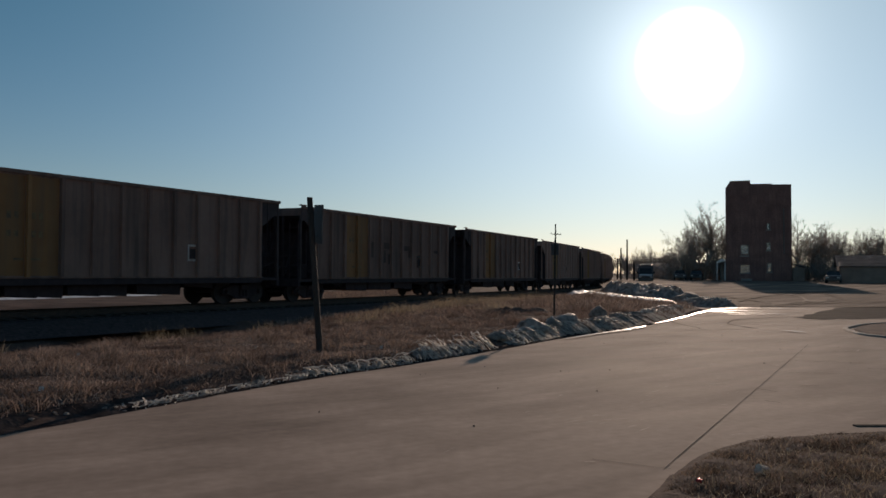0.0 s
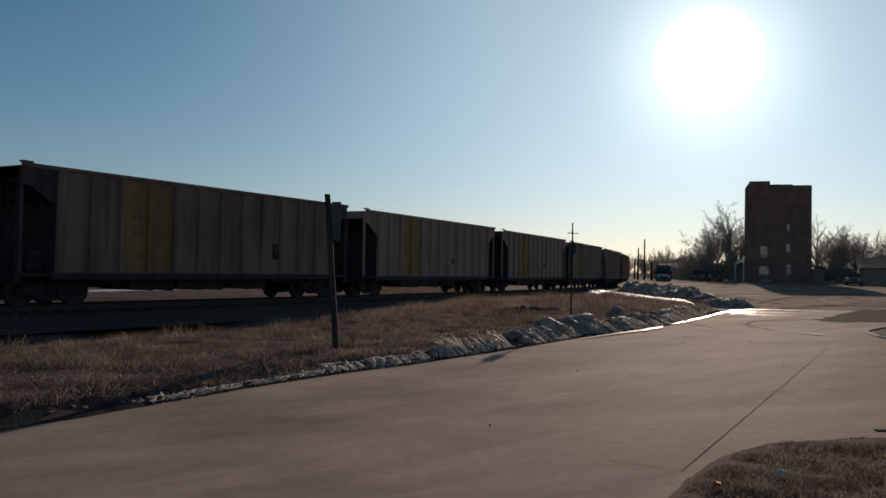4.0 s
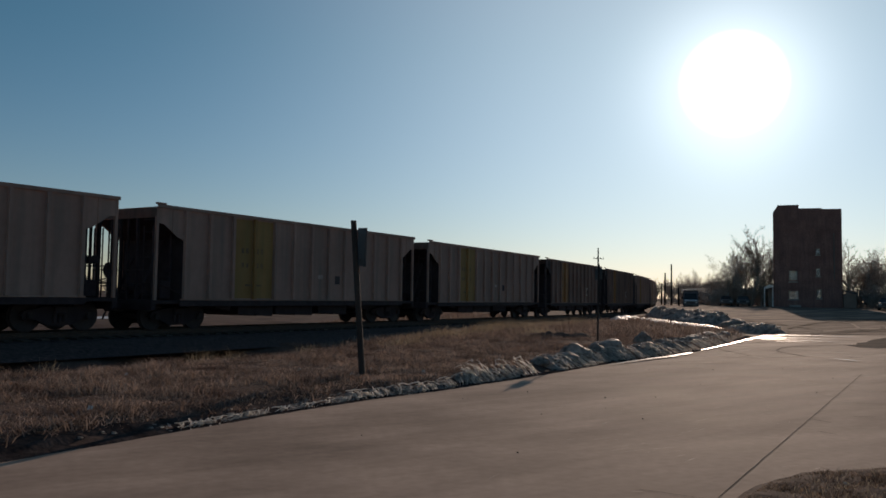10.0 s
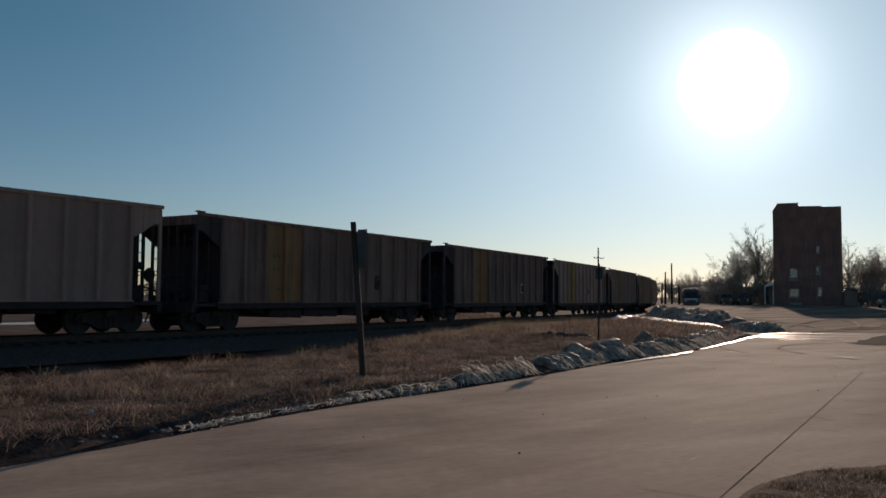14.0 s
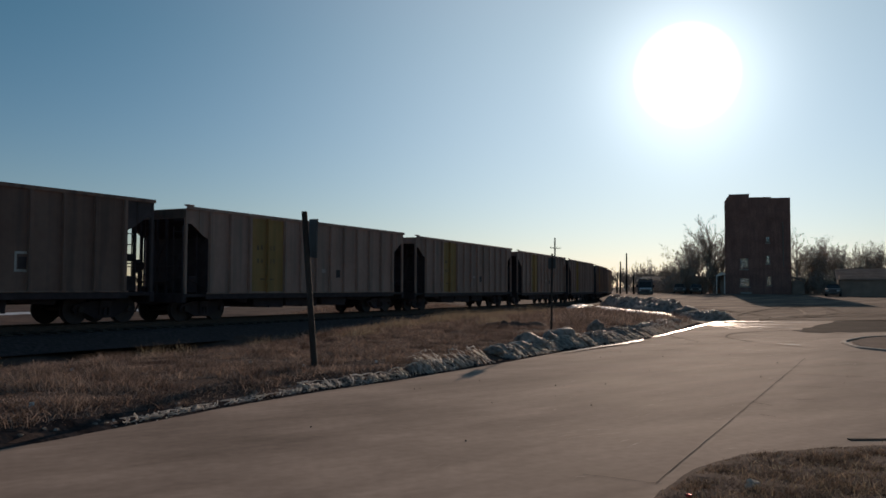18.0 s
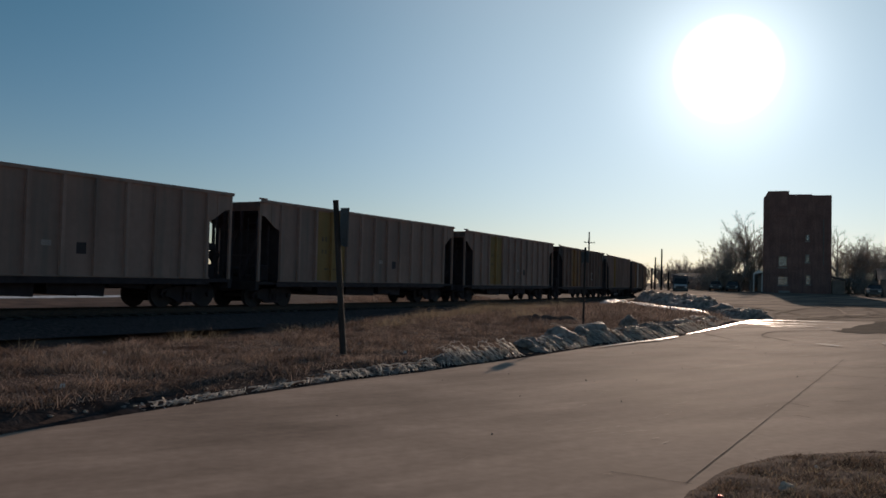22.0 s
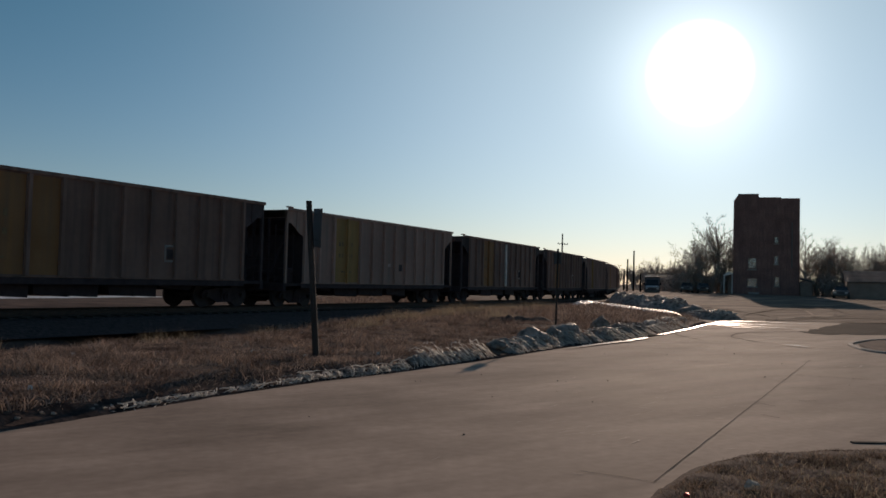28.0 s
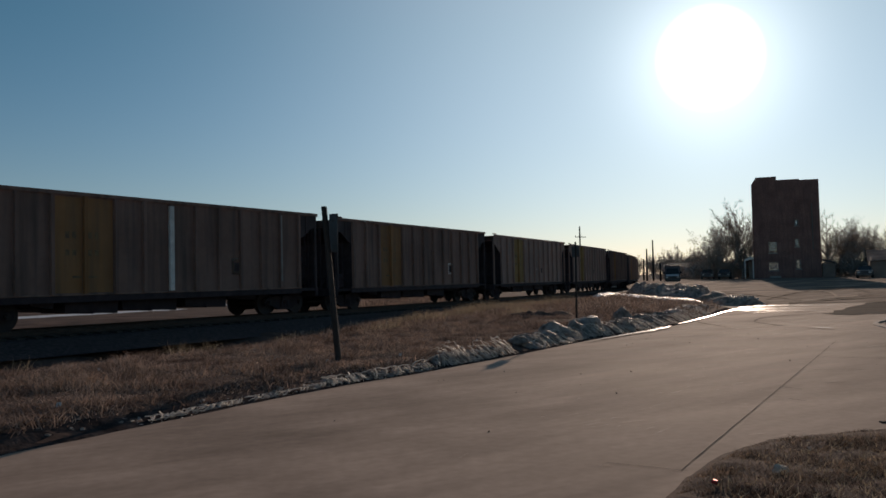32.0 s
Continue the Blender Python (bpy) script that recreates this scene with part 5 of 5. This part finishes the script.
def window_unit(t, xa, xb, za, zb, y, blind=True):
    """Frame, panes, sill and a pale blind behind, in an opening whose outer face is at y."""
    w = new("window")
    w.parent = t
    w.empty_display_size = 0.2
    w.matrix_basis = pose(xa, y, za)
    W_, H_ = xb - xa, zb - za
    bm = B()
    for a in ((0, W_, 0, 0.07), (0, W_, H_ - 0.07, H_), (0, 0.07, 0.07, H_ - 0.07), (W_ - 0.07, W_, 0.07, H_ - 0.07), (0.07, W_ - 0.07, H_ / 2 - 0.03, H_ / 2 + 0.03)):
        box(bm, a[0], a[1], 0.10, 0.18, a[2], a[3])
    part("window_frame", bm, M_TRIM, w)
    for z0, z1 in ((0.07, H_ / 2 - 0.03), (H_ / 2 + 0.03, H_ - 0.07)):
        part("pane", box(B(), 0.07, W_ - 0.07, 0.13, 0.14, z0, z1), M_GLASS, w)
    if blind:
        part("blind", box(B(), 0.05, W_ - 0.05, 0.22, 0.24, 0.05, H_ - 0.02), M_BLIND, w, "pale drawn blind")
    part("window_sill", box(B(), -0.1, W_ + 0.1, -0.07, 0.12, -0.12, -0.003), M_TRIM, w)


def build_tower():
    """Four-storey brick building; its front faces the road."""
    D = 117.5
    x0, x1, zg = 41.55, 51.3, 0.61
    t = thing("brick_building", "tall narrow four-storey dark red brick building with few windows", "building", pose(x0, D, zg, 0, 0, -20.5))
    Wd, Hh = 8.92, 14.0
    wins = [(2.0, 3.3, 1.15, 2.35), (5.64, 6.26, 1.3, 2.6), (2.06, 3.17, 3.65, 5.25), (5.58, 6.12, 4.43, 5.58), (5.6, 6.1, 7.46, 8.36)]
    bm = wall_with_openings(B(), 0, Wd, 0, Hh - 0.4, 0, 0.4, wins)
    part("front_wall", bm, M_BRICK, t)
    for a, b in ((0, 0.4), (Wd - 0.4, Wd)):
        part("side_wall", box(B(), a, b, 0.4, 14, 0, Hh - 0.4), M_BRICK, t)
    part("back_wall", box(B(), 0.4, Wd - 0.4, 13.6, 14, 0, Hh - 0.4), M_BRICK, t)
    # stepped parapet with a cut corner
    part("parapet", prism(B(), [(0, Hh - 0.4), (0, Hh - 0.45 + 0.1), (0.62, Hh + 0.58), (3.4, Hh + 0.60), (3.42, Hh + 0.16), (6.4, Hh + 0.12), (6.42, Hh - 0.02), (Wd, Hh - 0.05), (Wd, Hh - 0.4)], 0.0, 0.4), M_BRICK, t)
    part("coping", box(B(), 0.6, 3.44, -0.04, 0.44, Hh + 0.6, Hh + 0.68), M_TRIM, t)
    part("roof", box(B(), 0.3, Wd - 0.3, 0.4, 13.7, Hh - 0.7, Hh - 0.45), M_ASPHALT, t)
    for k, w in enumerate(wins):
        window_unit(t, *w, 0.0)
        part("lintel", box(B(), w[0] - 0.15, w[1] + 0.15, -0.03, 0.1, w[3] + 0.003, w[3] + 0.22), M_BRICK, t)
    bm = B()
    rod(bm, (7.9, -0.08, 4.0), (7.9, -0.08, 10.5), 0.07, sides=8)
    part("downpipe", bm, M_STEEL, t)
    for z in (3.75, 7.4, 11.0):
        part("string_course", box(B(), -0.02, Wd + 0.02, -0.05, 0.0, z, z + 0.14), M_BRICK, t)
    # bench-like white step below the window
    part("step", box(B(), 2.1, 3.6, -1.1, -0.05, -0.1, 0.35, 0.03), M_TRIM, t)
    # pent roof over the side entrance and a lean-to on the other side
    p = thing("porch", "small white-trimmed porch on posts beside the brick building", "porch", pose(x0 - 1.45, D - 0.2, zg, 0, 0, -20.5))
    part("porch_roof", prism(B(), [(0.0, 2.75), (0.7, 3.25), (1.32, 3.05), (1.32, 2.9), (0.0, 2.6)], 0, 2.5), M_WHITE, p)
    for x in (0.1, 1.2):
        part("porch_post", box(B(), x - 0.07, x + 0.07, 0.05, 0.19, -0.1, 2.7), M_WHITE, p)
    part("porch_wall", box(B(), 0.6, 1.3, 1.6, 1.75, -0.1, 2.8), M_SHED, p)
    q = thing("lean_to", "low shed with a pale metal roof against the brick building", "shed", pose(50.1, D - 2.9, zg, 0, 0, -20.5))
    part("shed_wall", box(B(), 0, 1.6, 0, 4, -0.2, 2.0), M_SHED, q)
    part("shed_roof", prism(B(), [(-0.0, 2.55), (-0.0, 2.45), (1.8, 2.02), (1.8, 2.12)], -0.3, 4.3), M_ROOF, q)


def long_shed(name, x, y, length, depth, h, ridge, turn, label, doors=()):
    t = thing(name, label, "building", pose(x, y, ground_z(x, y), 0, 0, turn))
    part("wall", wall_with_openings(B(), 0, length, -0.3, h, 0, 0.2, [(a, a + w, 0, hh) for a, w, hh in doors]), M_SHED, t)
    part("back_wall", box(B(), 0, length, depth - 0.2, depth, -0.3, h), M_SHED, t)
    for a in (0, length - 0.2):
        part("gable", prism(B(), [(0, -0.3), (0, h), (depth / 2, ridge), (depth, h), (depth, -0.3)], a, a + 0.2), M_SHED, t,
             at=Matrix(((0, 1, 0, 0), (1, 0, 0, 0.0), (0, 0, 1, 0), (0, 0, 0, 1))))
    for s in (0, 1):
        y0, y1 = (-0.35, depth / 2) if s == 0 else (depth + 0.35, depth / 2)
        bm = B()
        v = [bm.verts.new(c) for c in ((-0.3, y0, h - 0.1), (length + 0.3, y0, h - 0.1), (length + 0.3, y1, ridge + 0.05), (-0.3, y1, ridge + 0.05))]
        bm.faces.new(v)
        bmesh.ops.solidify(bm, geom=bm.faces[:], thickness=0.08)
        part("roof", bm, M_ROOF, t)
    for a, w, hh in doors:
        part("door", box(B(), a, a + w, 0.08, 0.14, 0, hh), M_BLACKCAR, t)
    return t


def parked_car(x, y, turn, mat, label, tall=1.45):
    t = thing("car", label, "car", pose(x, y, ground_z(x, y) + 0.03, 0, 0, turn))
    w = 0.88
    prof = [(-2.25, 0.32), (-2.27, 0.62), (-2.15, 0.88), (-1.1, 0.98), (1.55, 1.0), (2.15, 0.92), (2.27, 0.6), (2.22, 0.32)]
    bm = prism(B(), prof, -w, w)
    bmesh.ops.bevel(bm, geom=[e for e in bm.edges], offset=0.05, segments=2, affect="EDGES")
    part("body", bm, mat, t)
    lo = [(-1.15, -0.80, 0.97), (1.75, -0.80, 0.97), (1.75, 0.80, 0.97), (-1.15, 0.80, 0.97)]
    hi = [(-0.45, -0.62, tall), (1.05, -0.62, tall), (1.05, 0.62, tall), (-0.45, 0.62, tall)]
    for i, nm in enumerate(("side_window", "rear_window", "side_window", "windscreen")):
        j = (i + 1) % 4
        part(nm, mesh_of(nm, [lo[i], lo[j], hi[j], hi[i]], [(0, 1, 2, 3)], M_PAINTGLASS), M_PAINTGLASS, t)
    part("roof", box(B(), -0.5, 1.1, -0.64, 0.64, tall, tall + 0.04, 0.015), mat, t)
    for xx in (-1.4, 1.4):
        for side in (-1, 1):
            wh = part("wheel", rod(B(), (0, -0.1, 0), (0, 0.1, 0), 0.32, sides=20), M_RUBBER, t, at=pose(xx, side * 0.8, 0.32))
            part("rim", rod(B(), (0, side * 0.1, 0), (0, side * 0.112, 0), 0.2, sides=14), M_STEEL, wh)
    for side in (-1, 1):
        part("headlight", box(B(), -2.29, -2.2, side * 0.62 - 0.16, side * 0.62 + 0.16, 0.62, 0.76, 0.02), M_WHITE, t)
        part("tail_light", box(B(), 2.2, 2.29, side * 0.66 - 0.12, side * 0.66 + 0.12, 0.66, 0.82, 0.02), M_RED, t)
    part("bumper", box(B(), -2.34, -2.24, -0.8, 0.8, 0.36, 0.52, 0.03), M_STEEL, t)
    return t


M_PAINTGLASS = material("tinted_car_glass", (0.03, 0.028, 0.027), (0.045, 0.042, 0.04), 1, 0.25, bump=0.0, rough_vary=0.05)


def delivery_van(x, y, turn):
    """A dark van with a raised body; its front looks along -x."""
    t = thing("delivery_van", "dark boxy van parked at the end of the lot", "van", pose(x, y, ground_z(x, y) + 0.03, 0, 0, turn))
    w = 1.0
    bm = prism(B(), [(-2.5, 0.35), (-2.55, 0.95), (-1.75, 1.15), (-1.2, 2.0), (-0.9, 2.45), (2.6, 2.5), (2.65, 0.35)], -w, w)
    bmesh.ops.bevel(bm, geom=bm.edges[:], offset=0.06, segments=2, affect="EDGES")
    part("body", bm, M_PAINT, t)
    part("windscreen", mesh_of("windscreen", [(-1.76, -0.84, 1.2), (-1.76, 0.84, 1.2), (-1.24, 0.76, 2.02), (-1.24, -0.76, 2.02)], [(0, 1, 2, 3)], M_PAINTGLASS), M_PAINTGLASS, t)
    # white bar and bonnet panel are added as painted glints of sun
    part("roof_rack", box(B(), -0.7, 1.6, -0.7, 0.7, 2.53, 2.60, 0.02), M_WHITE, t)
    part("bonnet", prism(B(), [(-2.5, 1.02), (-1.78, 1.2), (-1.78, 1.16), (-2.5, 0.98)], -0.8, 0.8), M_WHITE, t, "bonnet panel coloured white as a glint of sun")
    for side in (-1, 1):
        part("side_window", box(B(), -1.0, 0.1, side * w - 0.012, side * w + 0.012, 1.35, 2.05), M_PAINTGLASS, t)
        part("headlight", box(B(), -2.58, -2.48, side * 0.72 - 0.15, side * 0.72 + 0.15, 0.72, 0.92, 0.02), M_WHITE, t)
        part("mirror", box(B(), -1.5, -1.4, side * 1.02, side * 1.2, 1.3, 1.6, 0.02), M_BLACKCAR, t)
        for xx in (-1.7, 1.6):
            wh = part("wheel", rod(B(), (0, -0.11, 0), (0, 0.11, 0), 0.36, sides=20), M_RUBBER, t, at=pose(xx, side * 0.9, 0.36))
            part("rim", rod(B(), (0, side * 0.11, 0), (0, side * 0.122, 0), 0.22, sides=14), M_STEEL, wh)
    part("bumper", box(B(), -2.64, -2.5, -0.92, 0.92, 0.38, 0.58, 0.03), M_STEEL, t)
    return t


# ---- bare trees ----
TREES = []


def limb_tubes(segs):
    verts, faces = [], []
    for p, q, r0, r1, n in segs:
        d = (q - p).normalized()
        s = d.orthogonal().normalized()
        u = d.cross(s)
        b = len(verts)
        for c, r in ((p, r0), (q, r1)):
            for i in range(n):
                a = 2 * math.pi * i / n
                verts.append(c + s * math.cos(a) * r + u * math.sin(a) * r)
        for i in range(n):
            j = (i + 1) % n
            faces.append((b + i, b + j, b + n + j, b + n + i))
    return verts, faces


def bare_tree(seed, h, spread, label):
    """Short trunk, a handful of rising limbs, then branches and twigs that shorten towards the tips."""
    rnd = random.Random(seed)
    trunk, crown = [], []
    kids = (9, 11, 8, 5)

    def grow(p, d, length, r, level):
        steps = 5 if level < 2 else 3
        pts, rad = [p], [r]
        dd = d.copy()
        for k in range(steps):
            bend = 0.10 if level < 2 else 0.17
            dd = (dd + Vector((rnd.gauss(0, bend), rnd.gauss(0, bend), rnd.gauss(0.06, 0.06)))).normalized()
            pts.append(pts[-1] + dd * length / steps)
            rad.append(max(0.008, r * (1 - (0.35 if level == 0 else 0.8) * (k + 1) / steps)))
        for k in range(steps):
            (trunk if level == 0 else crown).append((pts[k], pts[k + 1], rad[k], rad[k + 1], (8, 6, 4, 3, 3)[level]))
        if level >= 4:
            return
        for c in range(kids[level]):
            f = rnd.uniform(0.55, 1.0) if level == 0 else (c + rnd.uniform(0.3, 1.0)) / kids[level]
            f = min(0.995, max(0.18, f))
            k = int(f * steps)
            at = pts[k].lerp(pts[k + 1], f * steps - k)
            way = (pts[k + 1] - pts[k]).normalized()
            side = way.cross(Vector((rnd.gauss(0, 1), rnd.gauss(0, 1), rnd.gauss(0, 1)))).normalized()
            a = radians(rnd.uniform(8, 48) if level == 0 else rnd.uniform(26, 60)) * spread
            nd = (way * math.cos(a) + side * math.sin(a)).normalized()
            if level == 0:
                ln = h * rnd.uniform(0.46, 0.58)
            else:
                ln = length * rnd.uniform(0.30, 0.46) * (1.2 - 0.5 * f)
            grow(at, nd, ln, max(0.011, (rad[k] + rad[k + 1]) / 2 * rnd.uniform(0.5, 0.66)), level + 1)

    grow(Vector((0, 0, -0.2)), Vector((0, 0, 1)), h * 0.34, h * 0.022, 0)
    t = thing("bare_tree", label, "tree", group="bare winter trees")
    v, f = limb_tubes(trunk)
    part("trunk", mesh_of("trunk", v, f, M_BARK, True), M_BARK, t)
    v, f = limb_tubes(crown)
    top = max(c.z for c in v)
    part("crown", mesh_of("crown", v, f, M_BARK), M_BARK, t)
    t["tall"] = top
    return t


def plant(kind, x, y, h, turn):
    src = TREES[kind]
    s = h / src["tall"]
    m = Matrix.LocRotScale((x, y, ground_z(x, y)), Euler((0, 0, radians(turn))), (s, s, s))
    ob = copy_thing(src, Matrix())
    ob.matrix_basis = m
    return ob


def build_trees():
    for seed, h, spread in ((3, 11, 1.0), (8, 10, 0.85), (15, 9, 1.15), (27, 10, 0.7)):
        TREES.append(bare_tree(seed, h, spread, "bare deciduous tree in winter with fine twigs"))
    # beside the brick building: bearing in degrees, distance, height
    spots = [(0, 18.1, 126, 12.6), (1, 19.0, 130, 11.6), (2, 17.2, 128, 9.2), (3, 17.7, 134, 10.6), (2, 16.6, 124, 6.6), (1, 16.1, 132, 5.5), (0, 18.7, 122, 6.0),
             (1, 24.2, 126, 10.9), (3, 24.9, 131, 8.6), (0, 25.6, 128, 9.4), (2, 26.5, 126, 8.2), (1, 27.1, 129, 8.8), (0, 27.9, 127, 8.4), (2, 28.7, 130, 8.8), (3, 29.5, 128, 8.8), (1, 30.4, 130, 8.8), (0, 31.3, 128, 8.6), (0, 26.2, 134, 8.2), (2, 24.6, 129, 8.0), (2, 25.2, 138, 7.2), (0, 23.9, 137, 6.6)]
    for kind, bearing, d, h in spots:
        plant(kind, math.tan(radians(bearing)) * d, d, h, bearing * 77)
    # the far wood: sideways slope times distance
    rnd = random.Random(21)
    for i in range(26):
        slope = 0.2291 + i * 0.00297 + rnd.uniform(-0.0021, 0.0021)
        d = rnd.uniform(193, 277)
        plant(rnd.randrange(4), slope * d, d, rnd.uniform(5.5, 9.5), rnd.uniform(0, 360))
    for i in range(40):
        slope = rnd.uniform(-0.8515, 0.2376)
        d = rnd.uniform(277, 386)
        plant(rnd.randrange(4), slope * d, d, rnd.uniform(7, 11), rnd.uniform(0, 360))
    for src, (x, y) in zip(TREES, ((70, 148), (82, 153), (-160, 320), (-190, 330))):
        src.matrix_basis = pose(x, y, ground_z(x, y))


def treeline(name, pts, h, seed, dense=3.0, thick=4.0):
    """Far woods: a ragged mass of twiggy brush."""
    rnd = random.Random(seed)
    segs = []
    for (x0, y0), (x1, y1) in zip(pts, pts[1:]):
        n = int(math.hypot(x1 - x0, y1 - y0) * dense)
        for i in range(n):
            u = rnd.random()
            x, y = x0 + (x1 - x0) * u + rnd.gauss(0, thick * 0.3), y0 + (y1 - y0) * u + rnd.gauss(0, thick)
            hh = h * (0.55 + 0.45 * noise.noise(Vector((x / 9, y / 9, seed)))) * rnd.uniform(0.6, 1.15)
            p = Vector((x, y, ground_z(x, y) - 0.3))
            top = p + Vector((rnd.gauss(0, 0.5), rnd.gauss(0, 0.5), hh))
            segs.append((p, top, 0.10 if dense < 5 else 0.05, 0.02, 3))
            for _ in range(5):
                a = p.lerp(top, rnd.uniform(0.25, 0.95))
                segs.append((a, a + Vector((rnd.gauss(0, 0.9), rnd.gauss(0, 0.9), rnd.uniform(0.2, 1.6))), 0.05, 0.015, 3))
    v, f = limb_tubes(segs)
    ob = new(name, mesh_of(name, v, f, M_BARK))
    tagged(ob, "distant line of bare brush and trees", "trees", kind="stuff")


build_tower()
long_shed("warehouse", 50.5, 102, 60, 14, 2.2, 3.6, -25, "long low brown building with a pale grey metal roof", ((6, 3, 2.1), (18, 3, 2.1)))
long_shed("warehouse", 39, 155, 13, 10, 2.2, 3.1, -14, "low dark building behind the lot")
long_shed("warehouse", 47, 193, 22, 10, 2.6, 3.6, -14, "low dark building far behind the trees")
delivery_van(28.4, 112.0, 76)
parked_car(38.6, 121.6, 70, M_PAINT, "dark car parked beside the brick building")
parked_car(36.4, 122.8, 74, M_PAINT, "dark car parked under the bare trees")
parked_car(48.6, 99.5, 62, M_PAINT, "dark car parked by the low building")
build_trees()
treeline("brush", [(53.5, 122), (60, 121), (72, 120)], 5.0, 3, 26, 2.0)
treeline("brush", [(33, 138.44), (40, 138.44)], 4.5, 5, 14, 2.0)
treeline("brush", [(35.5, 127), (45.5, 127)], 5.2, 7, 26, 1.5)
treeline("brush", [(-260, 360.77), (-120, 352.38), (20, 343.99), (70, 276.87), (110, 251.7), (190, 234.92)], 6.0, 4)

motions()
